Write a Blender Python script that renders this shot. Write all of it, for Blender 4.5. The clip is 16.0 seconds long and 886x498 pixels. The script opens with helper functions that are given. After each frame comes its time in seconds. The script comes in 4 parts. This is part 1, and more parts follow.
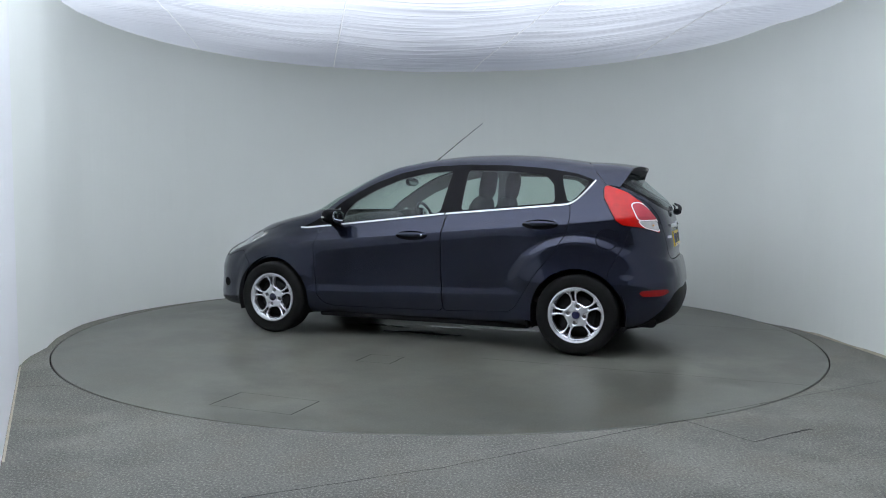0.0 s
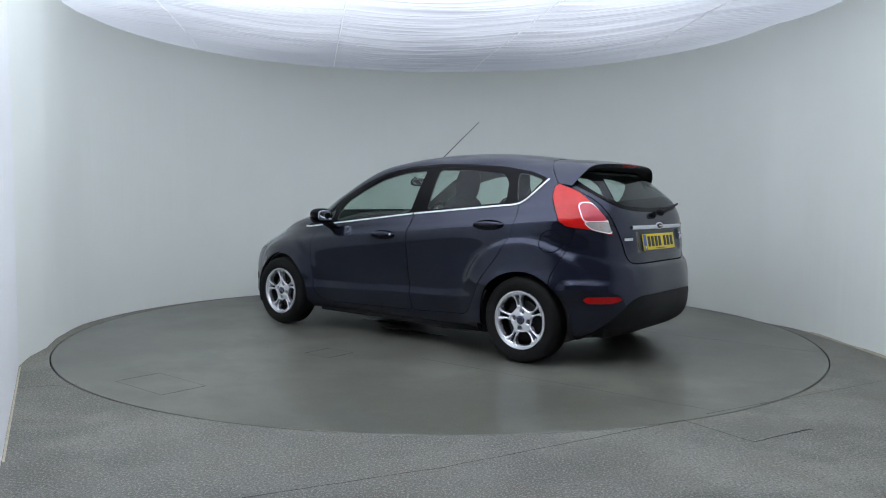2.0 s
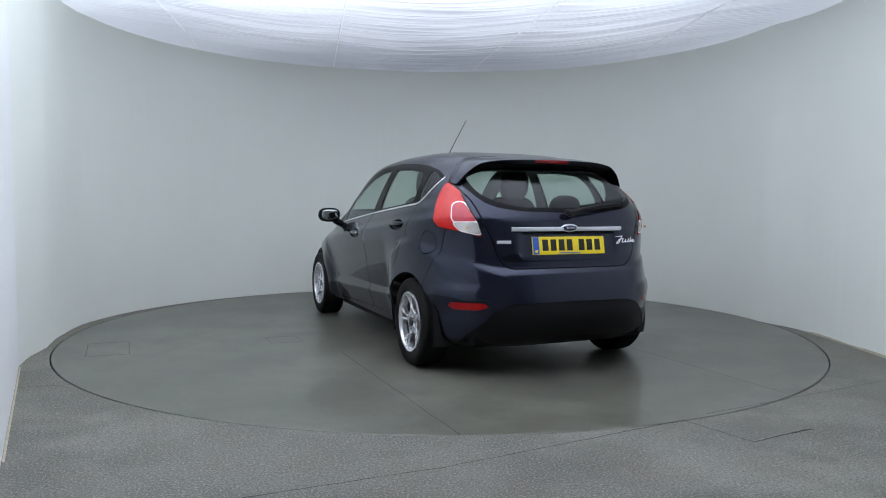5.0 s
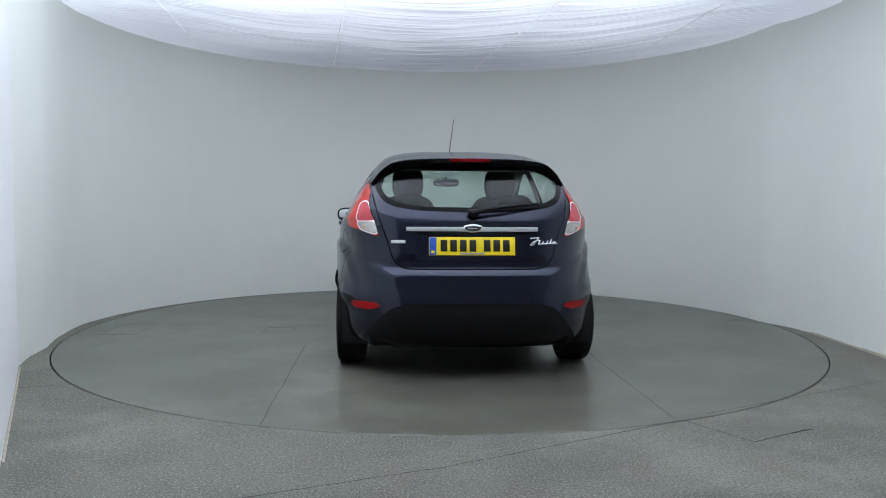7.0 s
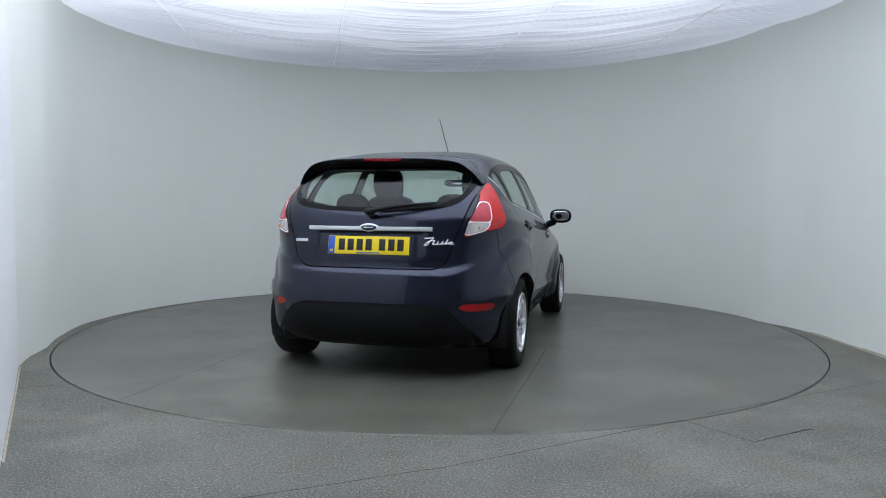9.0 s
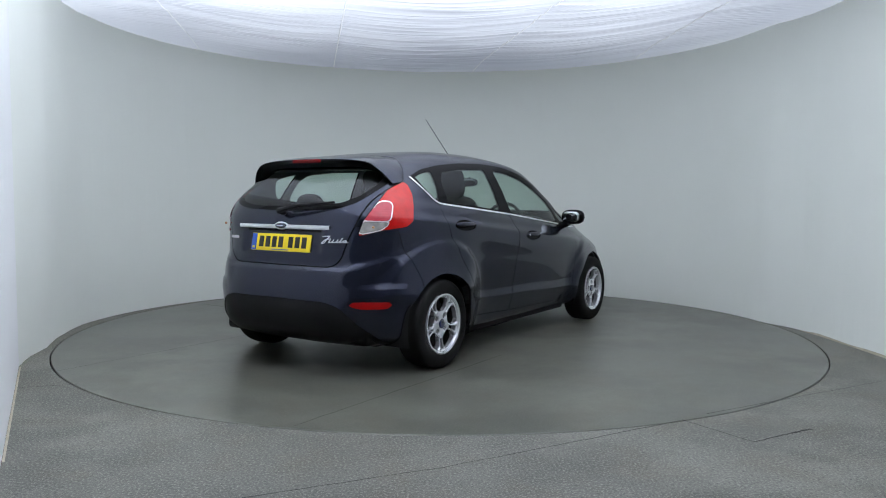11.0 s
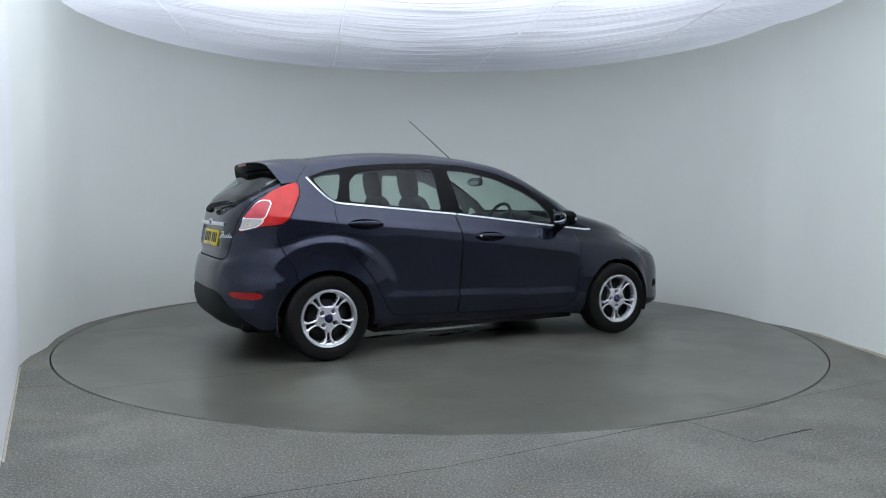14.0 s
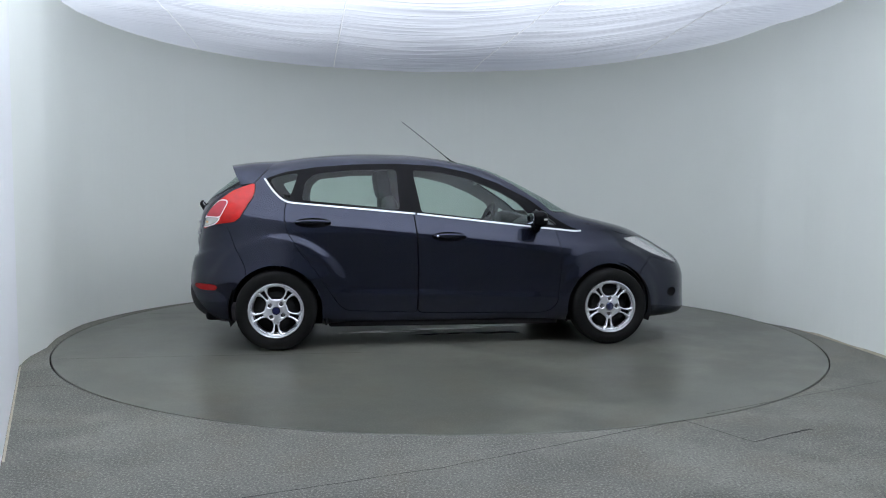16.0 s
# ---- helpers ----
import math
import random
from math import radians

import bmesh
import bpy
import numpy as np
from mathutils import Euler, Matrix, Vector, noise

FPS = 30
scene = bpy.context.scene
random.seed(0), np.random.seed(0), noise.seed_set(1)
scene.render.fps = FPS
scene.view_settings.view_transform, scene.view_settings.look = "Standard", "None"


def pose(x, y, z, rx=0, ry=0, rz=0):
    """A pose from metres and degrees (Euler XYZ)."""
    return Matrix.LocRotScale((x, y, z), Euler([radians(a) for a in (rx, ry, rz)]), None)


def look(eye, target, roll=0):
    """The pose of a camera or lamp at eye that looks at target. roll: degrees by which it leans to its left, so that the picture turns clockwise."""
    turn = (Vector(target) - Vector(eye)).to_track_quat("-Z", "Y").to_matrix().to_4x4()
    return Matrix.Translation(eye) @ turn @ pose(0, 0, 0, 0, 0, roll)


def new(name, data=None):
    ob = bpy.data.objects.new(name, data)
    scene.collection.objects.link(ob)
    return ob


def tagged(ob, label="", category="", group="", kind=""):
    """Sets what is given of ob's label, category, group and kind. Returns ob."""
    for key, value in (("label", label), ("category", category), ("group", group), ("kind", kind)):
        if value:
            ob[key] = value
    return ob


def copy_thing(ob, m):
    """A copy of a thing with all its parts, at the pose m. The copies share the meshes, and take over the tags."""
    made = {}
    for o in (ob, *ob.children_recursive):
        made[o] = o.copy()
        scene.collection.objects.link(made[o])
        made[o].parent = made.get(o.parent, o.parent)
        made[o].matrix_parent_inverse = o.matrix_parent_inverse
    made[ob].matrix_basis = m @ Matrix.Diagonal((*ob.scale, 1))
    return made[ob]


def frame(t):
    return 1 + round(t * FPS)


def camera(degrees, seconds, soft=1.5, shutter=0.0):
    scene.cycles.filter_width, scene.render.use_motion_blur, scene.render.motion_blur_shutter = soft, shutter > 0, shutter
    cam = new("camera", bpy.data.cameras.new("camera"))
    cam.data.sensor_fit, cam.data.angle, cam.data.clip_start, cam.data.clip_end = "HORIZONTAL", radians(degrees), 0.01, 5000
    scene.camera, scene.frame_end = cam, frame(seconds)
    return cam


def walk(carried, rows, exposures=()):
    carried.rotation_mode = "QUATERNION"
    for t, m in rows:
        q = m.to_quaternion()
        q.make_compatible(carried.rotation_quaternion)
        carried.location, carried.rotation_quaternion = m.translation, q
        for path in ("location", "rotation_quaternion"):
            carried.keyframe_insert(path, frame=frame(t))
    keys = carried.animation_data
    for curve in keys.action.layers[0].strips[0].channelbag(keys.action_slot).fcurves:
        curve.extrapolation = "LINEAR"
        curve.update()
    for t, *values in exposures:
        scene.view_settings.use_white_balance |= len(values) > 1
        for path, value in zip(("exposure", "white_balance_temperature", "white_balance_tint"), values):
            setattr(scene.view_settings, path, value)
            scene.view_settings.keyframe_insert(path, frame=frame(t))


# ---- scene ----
# ---- camera: stands still ----
cam = camera(60.93, 16.0, soft=1.0)
EYE, AIM = (0.0, -6.416, 1.086), (0.0198, -0.029, 0.676)
walk(cam, [(0, look(EYE, AIM, 0.37)), (16, look(EYE, AIM, 0.37))], exposures=[(0, 0.0), (16, 0.0)])

# turntable heading in degrees, second by second
HEADING = [(0, 159.09), (1, 150.05), (2, 140.86), (3, 131.55), (4, 122.17), (5, 112.75), (6, 103.32), (7, 93.88), (8, 84.46),
           (9, 75.05), (10, 65.63), (11, 56.21), (12, 46.74), (13, 37.21), (14, 27.56), (15, 17.76), (16, 7.74)]
CAR_OFF = (-0.063, -0.066)

# ---- world and lights ----
world = bpy.data.worlds.new("world")
scene.world = world
world.use_nodes = True
world.node_tree.nodes["Background"].inputs[0].default_value = (0.55, 0.6, 0.7, 1)
world.node_tree.nodes["Background"].inputs[1].default_value = 0.02


def area_lamp(name, x, y, z, sx, sy, power, colour, target=None):
    li = bpy.data.lights.new(name, "AREA")
    li.shape, li.size, li.size_y, li.energy, li.color = "RECTANGLE", sx, sy, power, colour
    ob = new(name, li)
    ob.matrix_world = look((x, y, z), target or (x, y + 0.0001, z - 1))
    return ob


COOL = (0.915, 0.98, 1.0)
# lamps above the translucent ceiling cloth, stronger over the front half
area_lamp("lamp_over_cloth", -0.4, -2.55, 3.58, 5.0, 3.9, 412, COOL)
area_lamp("lamp_over_cloth", 0.0, 0.8, 3.6, 5.0, 1.3, 33, COOL)


# ---- materials ----
def mat(name, colour, rough=0.5, metal=0.0, spec=0.5, coat=0.0, vary=0.0, scale=8.0, bump=0.0, bump_scale=60.0, rvary=0.0, stretch=None):
    m = bpy.data.materials.new(name)
    m.use_nodes = True
    n, l = m.node_tree.nodes, m.node_tree.links
    b = n["Principled BSDF"]
    b.inputs["Base Color"].default_value = (*colour, 1)
    b.inputs["Roughness"].default_value = rough
    b.inputs["Metallic"].default_value = metal
    b.inputs["Specular IOR Level"].default_value = spec
    b.inputs["Coat Weight"].default_value = coat
    b.inputs["Coat Roughness"].default_value = 0.04
    tc = n.new("ShaderNodeTexCoord")
    if vary or rvary:
        t1 = n.new("ShaderNodeTexNoise")
        t1.inputs["Scale"].default_value, t1.inputs["Detail"].default_value = scale, 6
        l.new(tc.outputs["Object"], t1.inputs["Vector"])
    if vary:
        mx = n.new("ShaderNodeMix")
        mx.data_type = "RGBA"
        mx.inputs[6].default_value = (*[c * (1 - vary) for c in colour], 1)
        mx.inputs[7].default_value = (*[min(1, c * (1 + vary)) for c in colour], 1)
        l.new(t1.outputs["Fac"], mx.inputs[0])
        l.new(mx.outputs[2], b.inputs["Base Color"])
    if rvary:
        mr = n.new("ShaderNodeMapRange")
        mr.inputs[3].default_value, mr.inputs[4].default_value = max(0, rough - rvary), min(1, rough + rvary)
        mr.inputs[1].default_value, mr.inputs[2].default_value = 0.3, 0.7
        l.new(t1.outputs["Fac"], mr.inputs[0])
        l.new(mr.outputs[0], b.inputs["Roughness"])
    if bump:
        t2 = n.new("ShaderNodeTexNoise")
        t2.inputs["Scale"].default_value, t2.inputs["Detail"].default_value = bump_scale, 4
        if stretch:
            mp = n.new("ShaderNodeMapping")
            mp.inputs["Scale"].default_value = stretch
            l.new(tc.outputs["Object"], mp.inputs["Vector"])
            l.new(mp.outputs[0], t2.inputs["Vector"])
        else:
            l.new(tc.outputs["Object"], t2.inputs["Vector"])
        bp = n.new("ShaderNodeBump")
        bp.inputs["Strength"].default_value, bp.inputs["Distance"].default_value = 1.0, bump
        l.new(t2.outputs["Fac"], bp.inputs["Height"])
        l.new(bp.outputs[0], b.inputs["Normal"])
    return m


def concrete(name, dark, light, speck, rough, spec, mott=0.3, relief=0.25, soft=0.0):
    """Worn concrete: broad stains, mid mottling, fine speckle; gloss follows the stains."""
    m = bpy.data.materials.new(name)
    m.use_nodes = True
    n, l = m.node_tree.nodes, m.node_tree.links
    b = n["Principled BSDF"]
    tc = n.new("ShaderNodeTexCoord")

    def nz(scale, detail, rgh=0.6):
        t = n.new("ShaderNodeTexNoise")
        t.inputs["Scale"].default_value, t.inputs["Detail"].default_value, t.inputs["Roughness"].default_value = scale, detail, rgh
        l.new(tc.outputs["Object"], t.inputs["Vector"])
        return t.outputs["Fac"]

    def rng(src, a, b_, c, d):
        r = n.new("ShaderNodeMapRange")
        r.interpolation_type = "SMOOTHSTEP"
        for k, v in zip((1, 2, 3, 4), (a, b_, c, d)):
            r.inputs[k].default_value = v
        l.new(src, r.inputs[0])
        return r.outputs[0]

    def mix(fac, a, b_):
        x = n.new("ShaderNodeMix")
        x.data_type = "RGBA"
        l.new(fac, x.inputs[0])
        for sock, v in ((x.inputs[6], a), (x.inputs[7], b_)):
            if isinstance(v, tuple):
                sock.default_value = (*v, 1)
            else:
                l.new(v, sock)
        return x.outputs[2]

    rich = 5 if speck > 0.4 else 4
    big, mid, fine = nz(0.7, 1, 0.5), nz(2.2, rich, 0.55), nz(100.0, 3, 0.75)
    c = mix(rng(big, 0.30, 0.70, 0, 1), dark, light)
    c = mix(rng(mid, 0.44 - soft, 0.66 + soft, 0, mott), c, tuple(x * 0.68 for x in dark))
    c = mix(rng(nz(1.3, rich, 0.55), 0.44 - soft, 0.66 + soft, 0, mott), c, tuple(x * 0.62 for x in dark))
    c = mix(rng(nz(3.1, rich, 0.55), 0.44, 0.72, 0, mott * 0.6), c, (dark[0] * 0.92, dark[1] * 0.76, dark[2] * 0.62))
    c = mix(rng(nz(9.0, rich, 0.5), 0.46, 0.80, 0, mott * 0.2), c, tuple(x * 1.2 for x in light))
    c = mix(rng(nz(30.0, 4, 0.7), 0.45, 0.75, 0, 0.35 * mott), c, tuple(x * 0.6 for x in dark))
    if speck:
        c = mix(rng(fine, 0.46, 0.72, 0, speck), c, tuple(min(1, x * 1.9) for x in light))
        c = mix(rng(nz(75.0, 3, 0.7), 0.50, 0.72, 0, speck), c, tuple(x * 0.40 for x in dark))
    l.new(c, b.inputs["Base Color"])
    l.new(rng(big, 0.2, 0.8, rough - 0.03, rough + 0.05), b.inputs["Roughness"])
    b.inputs["Specular IOR Level"].default_value = spec
    bp = n.new("ShaderNodeBump")
    bp.inputs["Strength"].default_value, bp.inputs["Distance"].default_value = relief, 0.001
    l.new(fine, bp.inputs["Height"])
    if relief:
        l.new(bp.outputs[0], b.inputs["Normal"])
    return m


M_FLOOR = concrete("floor_concrete", (0.121, 0.121, 0.103), (0.186, 0.184, 0.158), 0.95, 0.5, 0.35, 0.8)
M_DISC = concrete("turntable_concrete", (0.095, 0.097, 0.079), (0.166, 0.167, 0.137), 0.30, 0.318, 0.75, 0.85, 0.06, 0.02)
M_WALL = mat("wall_white_paint", (0.845, 0.868, 0.812), 0.6, vary=0.03, scale=1.6, bump=0.035, bump_scale=0.9, stretch=(1.5, 1.5, 0.13))
# grey of the added unseen surfaces, set by what the paint reflects
M_REAR = mat("unseen_backdrop_grey", (0.58, 0.583, 0.592), 0.8, vary=0.15, scale=2)
M_WALLSIDE = mat("side_wall_white_paint", (0.88, 0.885, 0.89), 0.55, vary=0.03, scale=2.5, bump=0.003, bump_scale=9)
M_JOINT = mat("joint_dark", (0.035, 0.033, 0.03), 0.9)
M_DIRT = mat("skirting_dirt", (0.42, 0.38, 0.30), 0.9, vary=0.3, scale=20)


def cloth_material(name, colour, through_share):
    m = bpy.data.materials.new(name)
    m.use_nodes = True
    n, l = m.node_tree.nodes, m.node_tree.links
    n.remove(n["Principled BSDF"])
    out = n["Material Output"]
    d, t, mx = n.new("ShaderNodeBsdfDiffuse"), n.new("ShaderNodeBsdfTranslucent"), n.new("ShaderNodeMixShader")
    d.inputs[0].default_value = (*colour, 1)
    t.inputs[0].default_value = (*colour, 1)
    mx.inputs[0].default_value = through_share
    l.new(d.outputs[0], mx.inputs[1])
    l.new(t.outputs[0], mx.inputs[2])
    l.new(mx.outputs[0], out.inputs[0])
    return m


M_CLOTH = cloth_material("ceiling_cloth", (0.785, 0.798, 0.88), 0.5)
M_SEAM = cloth_material("seam_tape", (0.97, 0.97, 1.0), 0.8)


# ---- mesh helpers ----
def mesh_obj(name, verts, faces, material, parent=None, label="", smooth=False, normals=None):
    me = bpy.data.meshes.new(name)
    me.from_pydata([tuple(map(float, v)) for v in verts], [], [tuple(map(int, f)) for f in faces])
    me.materials.append(material)
    if smooth or normals is not None:
        me.polygons.foreach_set("use_smooth", [True] * len(me.polygons))
    me.update()
    if normals is not None:
        me.normals_split_custom_set_from_vertices([tuple(map(float, v)) for v in normals])
    ob = new(name, me)
    if parent is not None:
        ob.parent = parent
    if label:
        tagged(ob, label)
    return ob


def part(name, bm, material, parent, label="", smooth=True):
    me = bpy.data.meshes.new(name)
    bm.normal_update()
    bm.to_mesh(me)
    bm.free()
    me.materials.append(material)
    if smooth:
        me.polygons.foreach_set("use_smooth", [True] * len(me.polygons))
        me.set_sharp_from_angle(angle=radians(40))
    ob = new(name, me)
    if parent is not None:
        ob.parent = parent
    if label:
        tagged(ob, label)
    return ob


def wall_strip(path, z0, z1, thick):
    """A wall of some thickness along a plan path; the room lies to the path's right."""
    p = np.array(path, float)
    d = np.gradient(p, axis=0)
    nrm = np.stack([-d[:, 1], d[:, 0]], 1)
    nrm /= np.linalg.norm(nrm, axis=1)[:, None]
    q = p + nrm * thick
    n = len(p)
    v = [(x, y, z) for ring, z in ((p, z0), (p, z1), (q, z1), (q, z0)) for x, y in ring]
    f = []
    for i in range(n - 1):
        for a in range(4):
            b = (a + 1) % 4
            f.append((a * n + i, b * n + i, b * n + i + 1, a * n + i + 1))
    f += [(0, 3 * n, 2 * n, n), (n - 1, 2 * n - 1, 3 * n - 1, 4 * n - 1)]
    return v, f


# ---- setting ----
DISC_R = 2.960
DISC_X, DISC_Y = 0.003, -0.026
CEIL = 2.70
A = [radians(a) for a in np.linspace(180, 8, 90)]
arc = []
for a in A:
    k = 0.5 - 0.5 * math.cos(a)
    ax = 2.95 * (1 - k) + 3.075 * k
    arc.append((ax * math.cos(a), 2.81 * math.sin(a)))
left_turn = [(-2.71, -1.62), (-2.76, -1.47), (-2.81, -1.3), (-2.855, -1.0), (-2.97, -0.64), (-3.055, -0.2)]
right_turn = [(2.955, 0.28), (3.03, 0.12), (3.08, -0.05), (3.11, -0.3), (3.13, -0.7), (3.14, -1.2)]
v, f = wall_strip(left_turn + arc + right_turn, 0.003, CEIL + 0.06, 0.09)
wall = mesh_obj("wall_curved", v, f, M_WALL, smooth=True)
wall.data.set_sharp_from_angle(angle=radians(50))
tagged(wall, "curved white-painted studio wall behind the turntable", "wall", kind="structure")
v, f = wall_strip([(-1.36, -4.25), (-1.8, -3.38), (-2.71, -1.62)], 0.003, CEIL + 0.06, 0.09)
tagged(mesh_obj("wall_left", v, f, M_WALLSIDE), "flat bright white side wall panel", "wall", kind="structure")
v, f = wall_strip([(3.14, -1.2), (3.16, -2.6), (3.2, -4.6)], 0.003, CEIL + 0.06, 0.09)
tagged(mesh_obj("wall_right", v, f, M_WALLSIDE), "flat bright white side wall panel", "wall", kind="structure")
# added behind the camera, never in view: gives the car a grey reflection
v, f = wall_strip([(3.2, -4.6), (4.2, -4.7), (4.2, -8.2), (-4.2, -8.2), (-4.2, -4.7), (-1.36, -4.25)], 0.003, 3.85, 0.09)
tagged(mesh_obj("unseen_rear_wall", v, f, M_REAR), "grey workshop wall closing the open front", "wall", kind="structure")


def ring_floor():
    n = 180
    vv, ff = [], []
    outer = 9.5
    for i in range(n):
        a = 2 * math.pi * i / n
        c, s = math.cos(a), math.sin(a)
        for r, z in ((DISC_R + 0.009, -0.05), (DISC_R + 0.009, -0.003), (DISC_R + 0.013, 0.0), (4.2, 0.0), (outer, 0.0)):
            vv.append((DISC_X + r * c, DISC_Y + r * s, z))
    for i in range(n):
        j = (i + 1) % n
        for k in range(4):
            ff.append((i * 5 + k, i * 5 + k + 1, j * 5 + k + 1, j * 5 + k))
    return vv, ff


v, f = ring_floor()
tagged(mesh_obj("floor", v, f, M_FLOOR), "speckled grey worn concrete studio floor", "floor", kind="structure")
v, f = [(9.5 * math.cos(a), 9.5 * math.sin(a), -0.05) for a in np.linspace(0, 2 * math.pi, 60)[:-1]], [tuple(range(59))]
tagged(mesh_obj("floor_pit", v, f, M_JOINT), "dark pit below the turntable", "floor", kind="structure")


def strip(pts, w, z, name, parent=None, material=None):
    """A saw-cut joint lying flush on the floor."""
    vv, ff = [], []
    p = np.array(pts, float)
    d = np.gradient(p, axis=0)
    d /= np.linalg.norm(d, axis=1)[:, None]
    for k, (q, e) in enumerate(zip(p, d)):
        ww = w * (0.75 + 0.5 * random.random())
        vv += [(q[0] - e[1] * ww / 2, q[1] + e[0] * ww / 2, z), (q[0] + e[1] * ww / 2, q[1] - e[0] * ww / 2, z)]
        if k:
            ff.append((2 * k - 2, 2 * k - 1, 2 * k + 1, 2 * k))
    ob = mesh_obj(name, vv, ff, material or M_JOINT, parent)
    if parent is None:
        tagged(ob, "dark saw-cut joint in the concrete floor", "joint", kind="structure")
    return ob


def line(a, b, n=14, jit=0.004):
    return [(a[0] + (b[0] - a[0]) * i / n + random.uniform(-jit, jit), a[1] + (b[1] - a[1]) * i / n + random.uniform(-jit, jit)) for i in range(n + 1)]


strip(line((-0.9, -3.815), (0.015, -3.41), 12), 0.005, 0.0015, "floor_joint")
strip(line((0.015, -3.41), (1.2, -2.735), 14), 0.005, 0.0015, "floor_joint")
strip(line((1.37, -2.61), (3.1, -1.66), 20), 0.004, 0.0015, "floor_joint")
strip(line((1.21, -2.72), (1.43, -3.06)), 0.006, 0.0015, "floor_joint")
strip(line((1.43, -3.06), (1.66, -2.93)), 0.008, 0.0015, "floor_joint")
strip(line((1.66, -2.93), (1.79, -2.86)), 0.016, 0.0015, "floor_joint")
strip(line((-2.48, -2.18), (-2.12, -2.06)), 0.005, 0.0015, "floor_joint")

# yellowed, dirty lower edge of the white walls
def dirt_edge(path, h, name):
    p = np.array([q for a, b in zip(path[:-1], path[1:]) for q in line(a, b, 16, 0.0)])
    d = np.gradient(p, axis=0)
    nr = np.stack([d[:, 1], -d[:, 0]], 1) / (np.linalg.norm(d, axis=1)[:, None] + 1e-9)
    vv, ff = [], []
    for k, (q, m_) in enumerate(zip(p, nr)):
        t = h * max(0.1, 0.6 + 1.1 * noise.noise(Vector((q[0] * 3, q[1] * 3, 1.5))))
        vv += [(q[0] + m_[0] * 0.012, q[1] + m_[1] * 0.012, 0.0), (q[0] + m_[0] * 0.006, q[1] + m_[1] * 0.006, t * 0.6), (q[0] + m_[0] * 0.002, q[1] + m_[1] * 0.002, t)]
        if k:
            ff += [(3 * k - 3, 3 * k, 3 * k + 1, 3 * k - 2), (3 * k - 2, 3 * k + 1, 3 * k + 2, 3 * k - 1)]
    tagged(mesh_obj(name, vv, ff, M_DIRT), "yellowed dirty edge along the foot of the wall", "skirting", kind="structure")


dirt_edge(right_turn[2:] + [(3.16, -2.6)], 0.028, "baseboard")
dirt_edge([(-1.8, -3.38), (-2.71, -1.62)], 0.008, "baseboard")

# turntable
n = 180
vv = []
for r, z in ((DISC_R, -0.045), (DISC_R, -0.004), (DISC_R - 0.004, 0.0)):
    vv += [(r * math.cos(2 * math.pi * i / n), r * math.sin(2 * math.pi * i / n), z) for i in range(n)]
ff = [(k * n + i, k * n + (i + 1) % n, (k + 1) * n + (i + 1) % n, (k + 1) * n + i) for k in range(2) for i in range(n)]
ff.append(tuple(range(2 * n, 3 * n)))
turntable = new("turntable")
tagged(turntable, "round worn concrete turntable carrying the car", "turntable")
mesh_obj("deck", vv, ff, M_DISC, turntable)
M_HAIR = mat("hairline_joint", (0.10, 0.10, 0.09), 0.8)
for y in (1.06, -0.99):
    strip(line((-2.75, y), (-0.7, y), 20), 0.005, 0.0015, "deck_joint", turntable, M_HAIR)
for hx0, hx1, hy0, hy1 in ((-0.24, 0.26, 2.46, 2.74), (-0.2, 0.05, 1.23, 1.47)):
    cs = [(hx0, hy0), (hx1, hy0), (hx1, hy1), (hx0, hy1)]
    for k in range(4):
        strip(line(cs[k], cs[(k + 1) % 4], 6, 0.002), 0.007 if k % 2 else 0.004, 0.0015, "hatch_joint", turntable, M_JOINT if k % 2 else M_HAIR)

M_WET = mat("water_film", (0.085, 0.088, 0.078), 0.06, spec=0.6)
for wx, wy, wl, ww in ((-0.1, -0.3, 0.22, 0.035), (0.35, -0.27, 0.3, 0.04),
                       (0.05, 0.3, 0.26, 0.035), (-0.6, -0.15, 0.25, 0.04), (0.0, -0.05, 0.3, 0.04), (0.55, 0.08, 0.25, 0.04)):
    vs = []
    ph = random.uniform(0, 50)
    for i in range(44):
        a = 2 * math.pi * i / 44
        q = 1 + 0.9 * noise.noise(Vector((math.cos(a) * 1.7 + ph, math.sin(a) * 1.7, 0))) + 0.4 * noise.noise(Vector((math.cos(a) * 5 + ph, math.sin(a) * 5, 4)))
        vs.append((wx + wl * q * math.cos(a), wy + ww * q * math.sin(a), 0.0012))
    mesh_obj("water_film", vs, [tuple(range(44))], M_WET, turntable, "thin wet streak on the deck")

# ceiling cloth: sagging, wrinkled panels between seams
SEAMS = ((-2.345, -0.115, 0.0035, 0.9), (-0.812, -0.179, 0.0085, 2.5), (0.924, -0.199, 0.0085, 2.85), (2.287, -0.092, 0.0035, 1.8))


